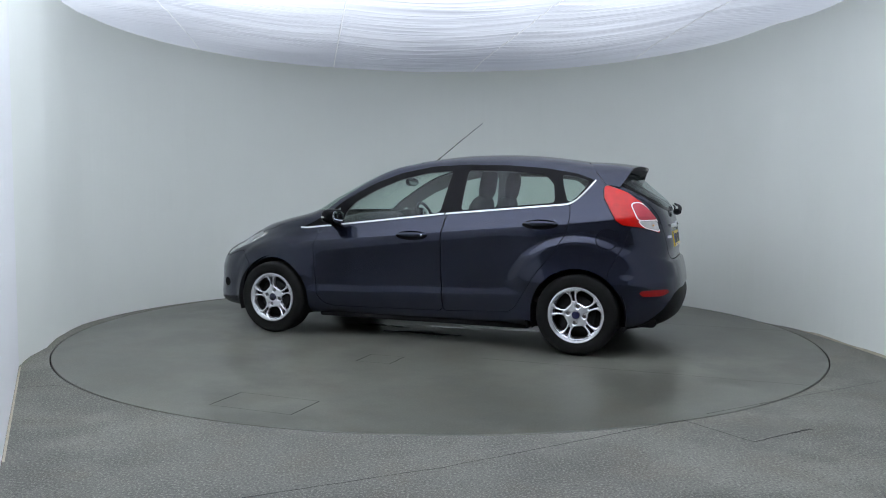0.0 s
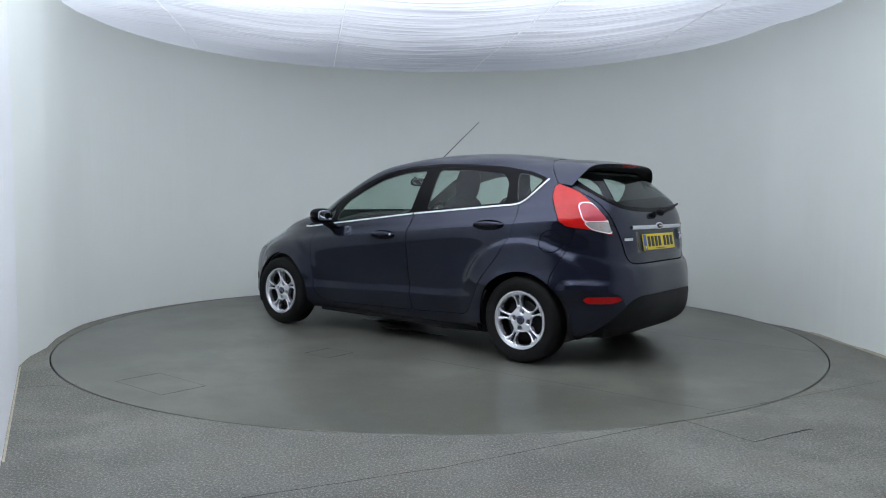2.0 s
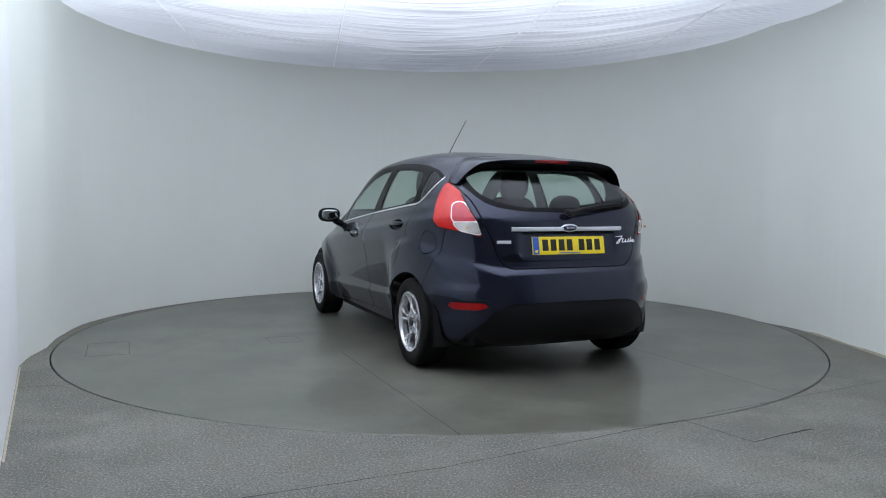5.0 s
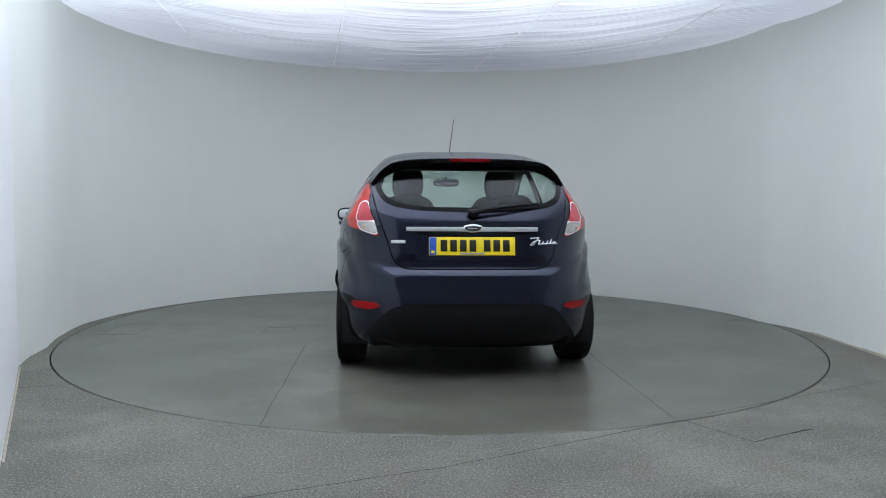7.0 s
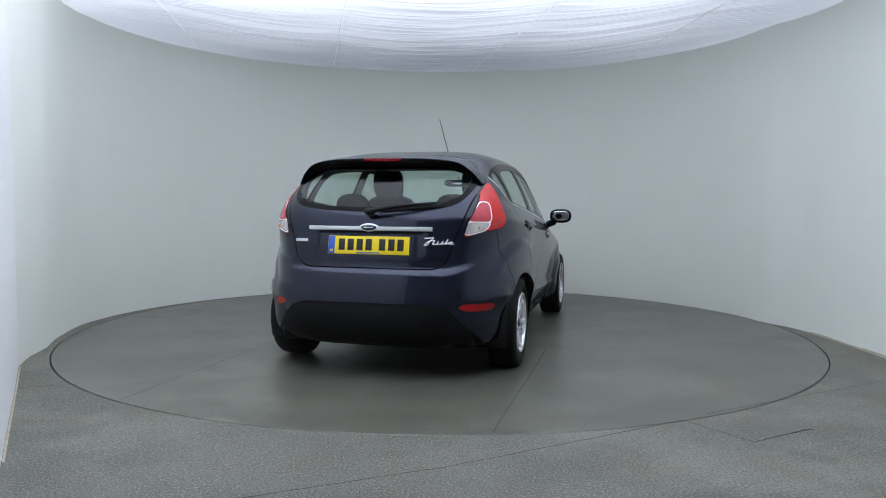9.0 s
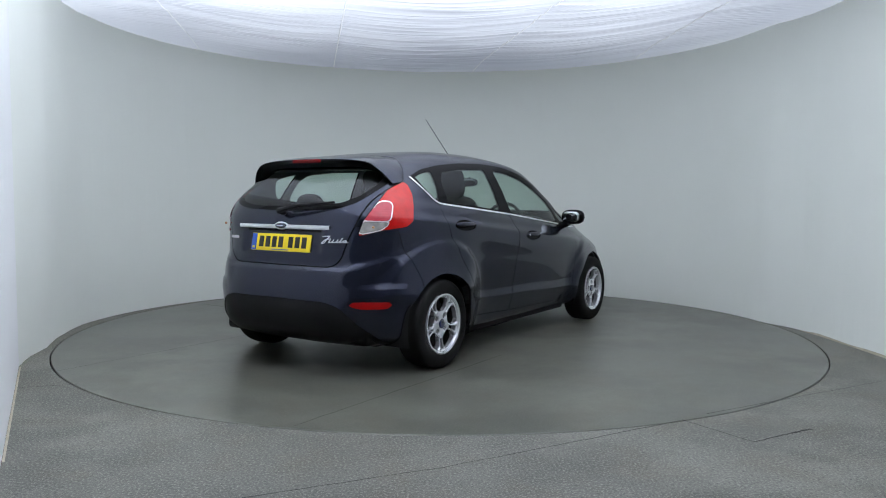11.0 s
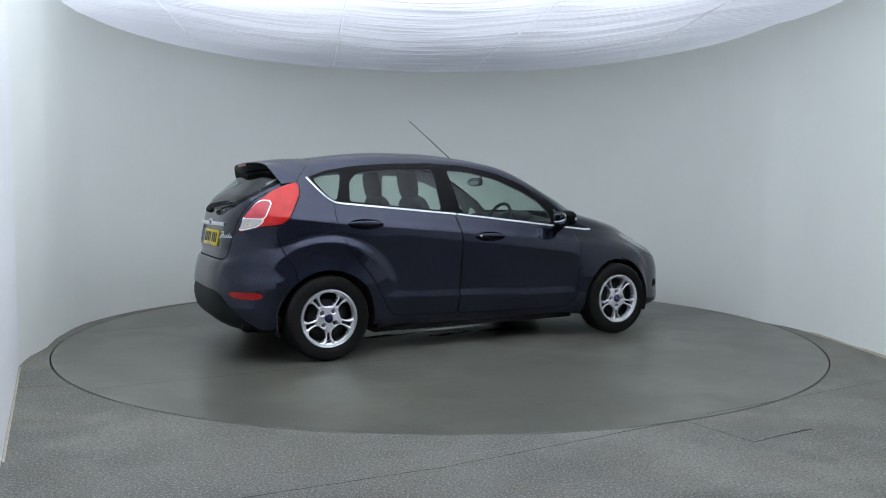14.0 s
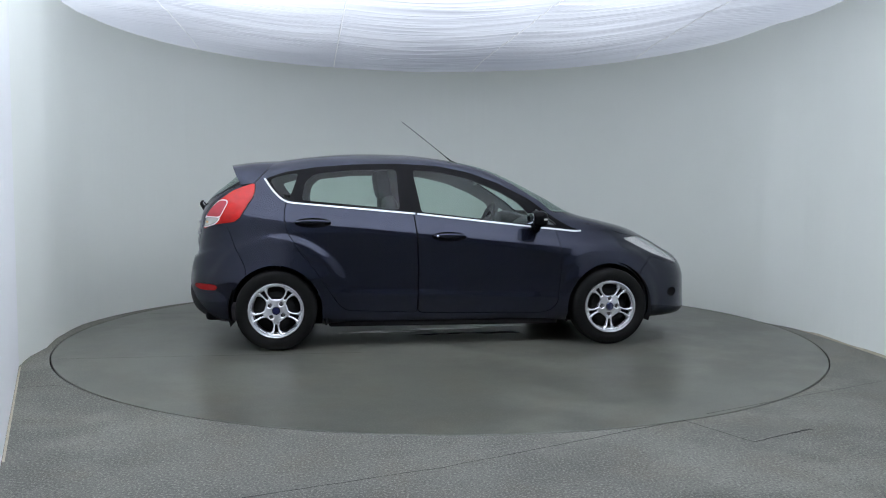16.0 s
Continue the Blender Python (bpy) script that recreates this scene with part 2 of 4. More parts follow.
def cloth_z(x, y):
    v_ = y + 0.2 * x * x
    border = max(0.0, min(1.0, 1 - (2.95 - math.hypot(x, max(y, 0.0))) / 0.75))
    z = CEIL - 0.03 * max(0.0, min(1.0, (y - 0.2) / 2.6)) - 0.045 * border * border
    lines = [-3.9] + [a_ + b_ * y for a_, b_, _, _ in SEAMS] + [3.9]
    for l0, l1 in zip(lines[:-1], lines[1:]):
        if l0 <= x <= l1:
            z -= 0.028 * math.sin(math.pi * (x - l0) / (l1 - l0)) * (1 - border)
    calm = 1 - border
    z += 0.006 * calm * noise.noise(Vector((x * 0.4, v_ * 4.5, 3.1)))
    for i_, (sx_, sy_, amp) in enumerate(((0.20, 6.0, 0.017), (0.28, 9.0, 0.012), (0.38, 14.0, 0.006))):
        w = noise.noise(Vector((x * sx_ + 7 * i_, v_ * sy_, 8.1 + i_)))
        z += amp * (0.25 + 0.75 * calm) * max(0.0, 1 - 7.5 * abs(w))
    return z


ys = np.concatenate([np.linspace(-4.6, -0.9, 90)[:-1], np.linspace(-0.9, 3.0, 620)])
us = np.linspace(0.0015, 0.9985, 26)
vv, ff = [], []
for k in range(len(SEAMS) + 1):
    base = len(vv)
    for y in ys:
        lines = [-3.9] + [a_ + b_ * y for a_, b_, _, _ in SEAMS] + [3.9]
        for u_ in us:
            x = max(-3.38, min(3.38, lines[k] + (lines[k + 1] - lines[k]) * u_))
            vv.append((x, y, cloth_z(x, y)))
    for b in range(len(ys) - 1):
        for a in range(len(us) - 1):
            q = base + b * 26 + a
            if vv[q + 1][0] - vv[q][0] > 1e-4:
                ff.append((q, q + 1, q + 27, q + 26))
tagged(mesh_obj("ceiling", vv, ff, M_CLOTH, smooth=True), "translucent white wrinkled cloth ceiling lit from above", "ceiling", kind="structure")
for a_, b_, half, far in SEAMS:
    vv, ff = [], []
    for i, y in enumerate(np.linspace(-4.5, far, 160)):
        x = a_ + b_ * y
        z = cloth_z(x, y)
        vv += [(x - half, y, z + 0.001), (x, y, z - 0.009), (x + half, y, z + 0.001)]
        if i:
            ff += [(3 * i - 3, 3 * i - 2, 3 * i + 1, 3 * i), (3 * i - 2, 3 * i - 1, 3 * i + 2, 3 * i + 1)]
    tagged(mesh_obj("ceiling_seam", vv, ff, M_SEAM, smooth=True), "white sewn seam of the ceiling cloth", "seam", kind="structure")
# unseen box added above the cloth to contain and bounce the lamp light
v, f = wall_strip([(-3.4, -4.6), (-3.4, 3.1), (3.4, 3.1), (3.4, -4.6), (-3.4, -4.6)], CEIL + 0.06, 3.75, 0.05)
tagged(mesh_obj("lamp_box_wall", v, f, M_WALLSIDE), "upper wall above the cloth ceiling", "wall", kind="structure")
vv = [(x, y, z) for z in (3.75, 3.85) for x, y in ((-4.3, -8.3), (4.3, -8.3), (4.3, 3.2), (-4.3, 3.2))]
tagged(mesh_obj("unseen_lid", vv, [(0, 1, 2, 3), (7, 6, 5, 4), (0, 4, 5, 1), (1, 5, 6, 2), (2, 6, 7, 3), (3, 7, 4, 0)], M_REAR), "plain slab above the cloth ceiling", "ceiling", kind="structure")
# ---- car body: stacked plan outlines from sill to roof ----
def pchip(xs, ys, q):
    xs, ys, q = np.array(xs, float), np.array(ys, float), np.asarray(q, float)
    h, d = np.diff(xs), np.diff(ys) / np.diff(xs)
    m = np.zeros_like(ys)
    m[0], m[-1] = d[0], d[-1]
    for i in range(1, len(xs) - 1):
        if d[i - 1] * d[i] > 0:
            w1, w2 = 2 * h[i] + h[i - 1], h[i] + 2 * h[i - 1]
            m[i] = (w1 + w2) / (w1 / d[i - 1] + w2 / d[i])
    i = np.clip(np.searchsorted(xs, q) - 1, 0, len(xs) - 2)
    t = np.clip((q - xs[i]) / h[i], 0, 1)
    return ((1 + 2 * t) * (1 - t) ** 2 * ys[i] + t * (1 - t) ** 2 * h[i] * m[i]
            + t * t * (3 - 2 * t) * ys[i + 1] + t * t * (t - 1) * h[i] * m[i + 1])


def sstep(a, b, x):
    t = np.clip((np.asarray(x, float) - a) / (b - a), 0, 1)
    return t * t * (3 - 2 * t)


TOP = 1.458
NOSE = ((0.17, 1.90), (0.19, 2.03), (0.24, 2.068), (0.35, 2.062), (0.48, 2.06), (0.57, 2.035), (0.65, 1.975), (0.72, 1.86), (0.79, 1.75),
        (0.87, 1.575), (0.925, 1.36), (0.97, 1.15), (1.0, 1.05), (1.11, 0.835), (1.24, 0.575), (1.335, 0.345), (1.395, 0.11), (1.43, -0.1), (1.45, -0.29), (TOP, -0.5))
TAIL = ((0.17, -1.72), (0.21, -1.83), (0.27, -1.895), (0.38, -1.926), (0.46, -1.930), (0.55, -1.922), (0.65, -1.900), (0.70, -1.884), (0.76, -1.876), (0.88, -1.853),
        (0.965, -1.834), (1.0, -1.821), (1.08, -1.775), (1.2, -1.645), (1.3, -1.53), (1.335, -1.475), (1.36, -1.38), (1.39, -1.22), (1.42, -1.01), (1.443, -0.78), (TOP, -0.5))
HALF = ((0.17, 0.75), (0.19, 0.80), (0.24, 0.828), (0.33, 0.838), (0.5, 0.842), (0.65, 0.848), (0.75, 0.850), (0.82, 0.842), (0.88, 0.815), (0.93, 0.787),
        (0.98, 0.752), (1.03, 0.732), (1.1, 0.706), (1.2, 0.665), (1.3, 0.617), (1.36, 0.573), (1.39, 0.535), (1.41, 0.49), (1.43, 0.41), (1.445, 0.30), (TOP, 0.02))
P_REAR = ((0.17, 4.2), (0.55, 4.1), (0.72, 4.0), (0.9, 4.3), (1.2, 5.2), (1.36, 4.5), (TOP, 3.2))
P_FRONT = ((0.17, 3.8), (0.6, 3.6), (0.8, 3.4), (1.0, 5.0), (1.1, 5.8), (1.3, 5.8), (TOP, 3.0))
MID = -0.2
AXLE = 1.2445
HUB_Z = 0.290


def half_width(x, z):
    """Half width at a station and height: the waist climbs towards the tail."""
    fade = sstep(0.45, 0.8, z) * (1 - sstep(1.1, 1.36, z))
    return pchip(*zip(*HALF), z + 0.093 * (x + 0.1) * fade)


def sculpt(x, y, z):
    """Creases, arch flares and recesses, as a shift outward across the side."""
    d = np.zeros_like(x)
    side = sstep(0.2, 0.5, y)
    zc = 0.83 - 0.088 * (x - 0.1)
    on = sstep(1.25, 0.7, x) * sstep(-1.7, -1.3, x)
    d += side * on * 0.012 * (sstep(zc + 0.055, zc - 0.006, z) - sstep(zc - 0.002, zc - 0.20, z))
    between = sstep(1.02, 0.72, x) * sstep(-1.02, -0.66, x)
    d -= side * between * 0.14 * np.clip(zc - z, 0, 0.6)
    zl = 0.40 - 0.03 * x
    d += side * sstep(1.0, 0.75, x) * sstep(-1.0, -0.7, x) * 0.014 * (sstep(zl + 0.02, zl - 0.015, z) - sstep(zl - 0.015, zl - 0.15, z))
    for ax, r, g in ((AXLE, 0.335, 0.014), (-AXLE, 0.335, 0.033)):
        q = np.hypot(x - ax, z - HUB_Z)
        d += side * g * sstep(r + (0.18 if ax > 0 else 0.235), r + (0.12 if ax > 0 else 0.165), q) * sstep(0.2, 0.85, (z - HUB_Z) / (q + 1e-6))
        d += side * (0.018 if ax > 0 else 0.026) * sstep(r + (0.12 if ax > 0 else 0.34), r + 0.03, q) * sstep(0.17, 0.26, z) * (1 - sstep(0.48, 0.66, z))
    return d


def body_grid(cols=250, rings=112):
    zf = np.linspace(0.17, TOP - 1e-5, 6000)
    xf, xr, w = pchip(*zip(*NOSE), zf), pchip(*zip(*TAIL), zf), pchip(*zip(*HALF), zf)
    step = np.diff(zf) + 0.33 * (abs(np.diff(xf)) + abs(np.diff(xr)) + abs(np.diff(w)))
    s = np.concatenate([[0], np.cumsum(step)])
    levels = np.interp(np.linspace(0, s[-1], rings), s, zf)
    out = np.empty((rings, cols, 3))
    a = np.linspace(0, math.pi / 2, 500)
    for k, z in enumerate(levels):
        f, r = float(pchip(*zip(*NOSE), z)), float(pchip(*zip(*TAIL), z))
        pf, pr = float(pchip(*zip(*P_FRONT), z)), float(pchip(*zip(*P_REAR), z))
        mid = MID if f > 0.3 else (f + r) / 2 * (1 - max(0, f) / 0.3) + MID * max(0, f) / 0.3
        x1, y1 = mid + (f - mid) * np.cos(a) ** (2 / pf), np.sin(a) ** (2 / pf)
        x2, y2 = mid + (r - mid) * np.cos(a[::-1]) ** (2 / pr), np.sin(a[::-1]) ** (2 / pr)
        x, y = np.concatenate([x1, x2[1:]]), np.concatenate([y1, y2[1:]])
        y = y * half_width(x, np.full_like(x, z))
        l = np.concatenate([[0], np.cumsum(np.hypot(np.diff(x), np.diff(y)))])
        q = np.linspace(0, l[-1], cols)
        out[k, :, 0], out[k, :, 1], out[k, :, 2] = np.interp(q, l, x), np.interp(q, l, y), z
    x, y, z = out[..., 0], out[..., 1], out[..., 2]
    g = np.gradient(out, axis=1)
    ny = abs(g[..., 0]) / (np.hypot(g[..., 0], g[..., 1]) + 1e-9)
    out[..., 1] += sculpt(x, y, z) * ny
    out[..., 0] += rear_sculpt(y, z) * (x < -1.0) * (1 - ny)
    bulge = 0.015 * sstep(0.575, 0.545, z) * sstep(0.40, 0.52, z) * sstep(0.48, 0.60, y) * sstep(-1.5, -1.6, x)
    shoulder = 0.655 + 0.33 * np.maximum(y - 0.45, 0)
    bulge += 0.014 * sstep(shoulder + 0.018, shoulder - 0.018, z) * sstep(shoulder - 0.16, shoulder - 0.03, z) * sstep(0.40, 0.5, y) * sstep(-1.5, -1.62, x)
    out[..., 1] += bulge * ny
    out[..., 0] -= bulge * (1 - ny)
    out[:, 0, 1] = out[:, -1, 1] = 0
    return out


def surface_y(x, z):
    """Half width of the finished side at a station and height."""
    x, z = np.asarray(x, float), np.asarray(z, float)
    end = np.where(x > MID, pchip(*zip(*NOSE), z), pchip(*zip(*TAIL), z))
    p = np.where(x > MID, pchip(*zip(*P_FRONT), z), pchip(*zip(*P_REAR), z))
    y = np.maximum(1 - np.abs((x - MID) / (end - MID)) ** p, 0) ** (1 / p) * half_width(x, z)
    return y + sculpt(x, y, z)


def rear_sculpt(y, z):
    """Plate recess and bumper ledge, as a shift along x (positive is inward)."""
    d = 0.018 * sstep(0.655, 0.672, z) * sstep(0.78, 0.70, z) * sstep(0.56, 0.4, y)
    d += 0.016 * sstep(0.36, 0.31, y) * sstep(0.745, 0.765, z) * sstep(0.90, 0.885, z)
    d += -0.012 * sstep(0.45, 0.41, z) * sstep(0.22, 0.3, z) * sstep(0.62, 0.45, y)
    return d


class Skin:
    """A piece of the half body: points, normals and faces; cut() parts it along a level line of a field."""

    def __init__(self, v, n, f):
        self.v, self.n, self.f = v, n, f

    def cut(self, field):
        d = field(self.v)
        d = np.where(abs(d) < 1e-6, 1e-6, d)
        v, n = list(self.v), list(self.n)
        new_at, ins, outs = {}, [], []
        pos = d > 0

        def cross(a, b):
            key = (a, b) if a < b else (b, a)
            if key not in new_at:
                t = d[key[0]] / (d[key[0]] - d[key[1]])
                new_at[key] = len(v)
                v.append(self.v[key[0]] * (1 - t) + self.v[key[1]] * t)
                n.append(self.n[key[0]] * (1 - t) + self.n[key[1]] * t)
            return new_at[key]

        for face in self.f:
            c = sum(1 for i in face if pos[i])
            if c == len(face):
                ins.append(face)
            elif c == 0:
                outs.append(face)
            else:
                fi, fo = [], []
                for k, a in enumerate(face):
                    b = face[(k + 1) % len(face)]
                    (fi if pos[a] else fo).append(a)
                    if pos[a] != pos[b]:
                        m = cross(a, b)
                        fi.append(m)
                        fo.append(m)
                if len(fi) > 2:
                    ins.append(tuple(fi))
                if len(fo) > 2:
                    outs.append(tuple(fo))
        v, n = np.array(v), np.array(n)
        return Skin.tidy(v, n, ins), Skin.tidy(v, n, outs)

    @staticmethod
    def tidy(v, n, f):
        used = sorted({i for q in f for i in q})
        at = {a: i for i, a in enumerate(used)}
        return Skin(v[used] if used else np.zeros((0, 3)), n[used] if used else np.zeros((0, 3)), [tuple(at[i] for i in q) for q in f])

    def inside(self, field):
        return self.cut(field)[0]

    def shifted(self, d):
        return Skin(self.v + self.n * d, self.n, self.f)

    def build(self, name, material, parent, label="", both=False, flip=False, rim=0.0):
        """both: join the mirrored half; flip: the right half alone. rim: depth of a turned-in edge."""
        v, n, f = self.v, self.n, list(self.f)
        if rim:
            rim = min(rim, 0.003)
            count = {}
            for q in f:
                for k, a in enumerate(q):
                    b = q[(k + 1) % len(q)]
                    count[(a, b)] = count.get((a, b), 0) + 1
            edge = [(a, b) for (a, b) in count if (b, a) not in count and not (both and v[a][1] < 1e-5 and v[b][1] < 1e-5)]
            base, idx = len(v), {}
            ev, en = [], []
            for a in {i for e in edge for i in e}:
                idx[a] = base + len(ev)
                ev.append(v[a] - n[a] * rim)
                en.append(n[a])
            if ev:
                v, n = np.vstack([v, ev]), np.vstack([n, en])
                f += [(b, a, idx[a], idx[b]) for a, b in edge]
        m = np.array([1, -1, 1])
        if flip:
            v, n, f = v * m, n * m, [q[::-1] for q in f]
        elif both:
            k = len(v)
            f = f + [tuple(k + i for i in q[::-1]) for q in f]
            v, n = np.vstack([v, v * m]), np.vstack([n, n * m])
        n = n / (np.linalg.norm(n, axis=1)[:, None] + 1e-12)
        return mesh_obj(name, v, f, material, parent, label, normals=n)


def poly_field(points, ax, bx, grow=0.0):
    """Signed distance (positive inside) to a polygon in two of the coordinates."""
    p = np.array(points, float)
    q = np.roll(p, -1, axis=0)

    def field(v):
        c = np.stack([ax(v), bx(v)], 1)
        best, ins = np.full(len(c), 1e9), np.zeros(len(c), bool)
        for a, b in zip(p, q):
            e = b - a
            t = np.clip(((c - a) @ e) / (e @ e + 1e-12), 0, 1)
            best = np.minimum(best, np.linalg.norm(c - a - t[:, None] * e, axis=1))
            hit = ((a[1] > c[:, 1]) != (b[1] > c[:, 1])) & (c[:, 0] < (b[0] - a[0]) * (c[:, 1] - a[1]) / (b[1] - a[1] + 1e-12) + a[0])
            ins ^= hit
        return np.where(ins, best, -best) + grow
    return field


def rounded(points, n=5, r=0.45, most=0.03):
    """Polygon with its corners rounded: each corner becomes a short curve."""
    p = [np.array(q, float) for q in points]
    out = []
    for i, c in enumerate(p):
        a, b = p[i - 1], p[(i + 1) % len(p)]
        la, lb = np.linalg.norm(a - c), np.linalg.norm(b - c)
        d = min(most, r * la, r * lb)
        s, e = c + (a - c) * d / la, c + (b - c) * d / lb
        for k in range(n):
            t = k / (n - 1)
            out.append((1 - t) ** 2 * s + 2 * t * (1 - t) * c + t * t * e)
    return out


X_, Y_, Z_ = (lambda v: v[:, 0]), (lambda v: v[:, 1]), (lambda v: v[:, 2])
C_ = lambda v: (v[:, 0] + v[:, 1]) * 0.7071


def side(points, grow=0.0, **k):
    return poly_field(rounded(points, **k), X_, Z_, grow)


def back(points, grow=0.0, **k):
    g = poly_field(rounded(points, **k), Y_, Z_, grow)
    return lambda v: np.where(v[:, 0] < -1.44, g(v), -1.0)


def above(points, grow=0.0, **k):
    return poly_field(rounded(points, **k), X_, Y_, grow)


def corner(points, grow=0.0, **k):
    g = poly_field(rounded(points, **k), C_, Z_, grow)
    return lambda v: np.where(v[:, 0] < -0.9, g(v), -1.0)


def both_in(a, b):
    return lambda v: np.minimum(a(v), b(v))


def flip_field(a):
    return lambda v: -a(v)


def body_skin():
    g = body_grid()
    r, c, _ = g.shape
    du, dv = np.gradient(g, axis=0), np.gradient(g, axis=1)
    n = np.cross(dv, du)
    n /= np.linalg.norm(n, axis=2)[..., None] + 1e-12
    n[:, 0, 1] = n[:, -1, 1] = 0
    n[-1] = (0, 0, 1)
    if n[30, c // 2, 1] < 0:
        n = -n
    idx = lambda i, j: i * c + j
    f = [(idx(i, j), idx(i, j + 1), idx(i + 1, j + 1), idx(i + 1, j)) for i in range(r - 1) for j in range(c - 1)]
    sk = Skin(g.reshape(-1, 3), n.reshape(-1, 3), f)
    a, b, d = (sk.v[i] for i in f[30 * (c - 1) + c // 2][:3])
    if np.cross(b - a, d - a)[1] < 0:
        sk.f = [q[::-1] for q in sk.f]
    return sk
# ---- car materials ----
def paint_material():
    m = mat("blue_grey_metallic_paint", (0.040, 0.042, 0.066), 0.27, 0.72, spec=0.25, coat=0.5)
    n, l = m.node_tree.nodes, m.node_tree.links
    tc, t = n.new("ShaderNodeTexCoord"), n.new("ShaderNodeTexNoise")
    t.inputs["Scale"].default_value, t.inputs["Detail"].default_value = 900, 1
    l.new(tc.outputs["Object"], t.inputs["Vector"])
    mx = n.new("ShaderNodeMix")
    mx.data_type = "RGBA"
    mx.inputs[6].default_value, mx.inputs[7].default_value = (0.0122, 0.0148, 0.0270, 1), (0.0255, 0.0308, 0.0560, 1)
    l.new(t.outputs["Fac"], mx.inputs[0])
    l.new(mx.outputs[2], n["Principled BSDF"].inputs["Base Color"])
    n["Principled BSDF"].inputs["Coat Roughness"].default_value = 0.03
    return m


def glass_material(name, tint):
    m = bpy.data.materials.new(name)
    m.use_nodes = True
    n, l = m.node_tree.nodes, m.node_tree.links
    n.remove(n["Principled BSDF"])
    tr, gl, mx, lw = (n.new("ShaderNodeBsdfTransparent"), n.new("ShaderNodeBsdfGlossy"), n.new("ShaderNodeMixShader"), n.new("ShaderNodeLayerWeight"))
    pw, ma = n.new("ShaderNodeMath"), n.new("ShaderNodeMath")
    tr.inputs[0].default_value = (*tint, 1)
    gl.inputs["Color"].default_value, gl.inputs["Roughness"].default_value = (0.95, 0.97, 1, 1), 0.01
    lw.inputs[0].default_value = 0.5
    pw.operation, ma.operation = "POWER", "MULTIPLY_ADD"
    pw.inputs[1].default_value = 4.0
    ma.inputs[1].default_value, ma.inputs[2].default_value = 0.6, 0.022
    l.new(lw.outputs["Facing"], pw.inputs[0])
    l.new(pw.outputs[0], ma.inputs[0])
    l.new(ma.outputs[0], mx.inputs[0])
    l.new(tr.outputs[0], mx.inputs[1])
    l.new(gl.outputs[0], mx.inputs[2])
    l.new(mx.outputs[0], n["Material Output"].inputs[0])
    return m


def lens_material(name, colour, ridges):
    m = mat(name, colour, 0.2, spec=0.2, coat=0.5, vary=0.28, scale=22)
    n, l = m.node_tree.nodes, m.node_tree.links
    b = n["Principled BSDF"]
    b.inputs["Subsurface Weight"].default_value = 0.0
    tc, w, bp = n.new("ShaderNodeTexCoord"), n.new("ShaderNodeTexWave"), n.new("ShaderNodeBump")
    w.bands_direction = "Z"
    w.inputs["Scale"].default_value, w.inputs["Distortion"].default_value = ridges, 0.6
    bp.inputs["Strength"].default_value, bp.inputs["Distance"].default_value = 0.25, 0.001
    l.new(tc.outputs["Object"], w.inputs["Vector"])
    l.new(w.outputs["Fac"], bp.inputs["Height"])
    l.new(bp.outputs[0], b.inputs["Normal"])
    return m


M_PAINT = paint_material()
M_GLASS = glass_material("tinted_window_glass", (0.72, 0.82, 0.77))
M_DARKGLASS = glass_material("rear_window_glass", (0.68, 0.77, 0.73))
M_LENS = glass_material("clear_lamp_lens", (0.95, 0.96, 0.97))
M_PLASTIC = mat("black_plastic", (0.006, 0.006, 0.007), 0.5, spec=0.15, vary=0.15, scale=40, bump=0.0004, bump_scale=300)
M_GLOSSBLACK = mat("gloss_black_trim", (0.005, 0.005, 0.006), 0.22, spec=0.07)
M_INNER = mat("dark_inner_shell", (0.006, 0.006, 0.007), 0.9)
M_CHROME = mat("chrome", (0.80, 0.81, 0.83), 0.10, 1.0, rvary=0.04, scale=30)
M_ALLOY = mat("silver_alloy", (0.76, 0.77, 0.80), 0.27, 0.72)
# alloy barrel darkened in colour, for the shade inside the wheel
M_BARREL = mat("shaded_wheel_barrel", (0.05, 0.05, 0.052), 0.35, 0.8, vary=0.2, scale=12)
M_RUBBER = mat("tyre_rubber", (0.006, 0.006, 0.006), 0.7, spec=0.2, vary=0.25, scale=30, bump=0.0006, bump_scale=120)
M_STEEL = mat("dull_steel", (0.16, 0.15, 0.15), 0.45, 0.8, vary=0.2, scale=20)
M_RED = lens_material("red_lamp_lens", (0.52, 0.008, 0.006), 14)
M_PINK = lens_material("pale_red_lens", (0.50, 0.055, 0.075), 30)
M_CLEAR = mat("clear_lamp_reflector", (0.62, 0.60, 0.57), 0.2, 0.45, coat=1.0, vary=0.35, scale=26, bump=0.004, bump_scale=24)
M_LAMPRIM = mat("pale_lamp_border", (0.85, 0.76, 0.76), 0.3, 0.2, coat=0.4)
M_SATIN = mat("bright_satin_trim", (0.74, 0.75, 0.77), 0.28, 0.45)
M_DARKRED = mat("dark_red_lens", (0.16, 0.003, 0.005), 0.25, spec=0.3)
M_REFL = lens_material("red_reflector", (0.34, 0.004, 0.005), 60)
M_LINING = mat("grey_headlining", (0.16, 0.16, 0.155), 0.9, bump=0.0005, bump_scale=300)
M_SEAT = mat("dark_grey_seat_cloth", (0.018, 0.018, 0.021), 0.9, vary=0.2, scale=14)
M_DASH = mat("dark_dashboard", (0.022, 0.022, 0.024), 0.6, bump=0.0005, bump_scale=200)
M_YELLOW = mat("yellow_plate", (0.86, 0.66, 0.015), 0.35, vary=0.05, scale=12)
M_BLUE = mat("blue_band", (0.02, 0.09, 0.45), 0.35)
M_INK = mat("plate_black", (0.01, 0.01, 0.01), 0.4)
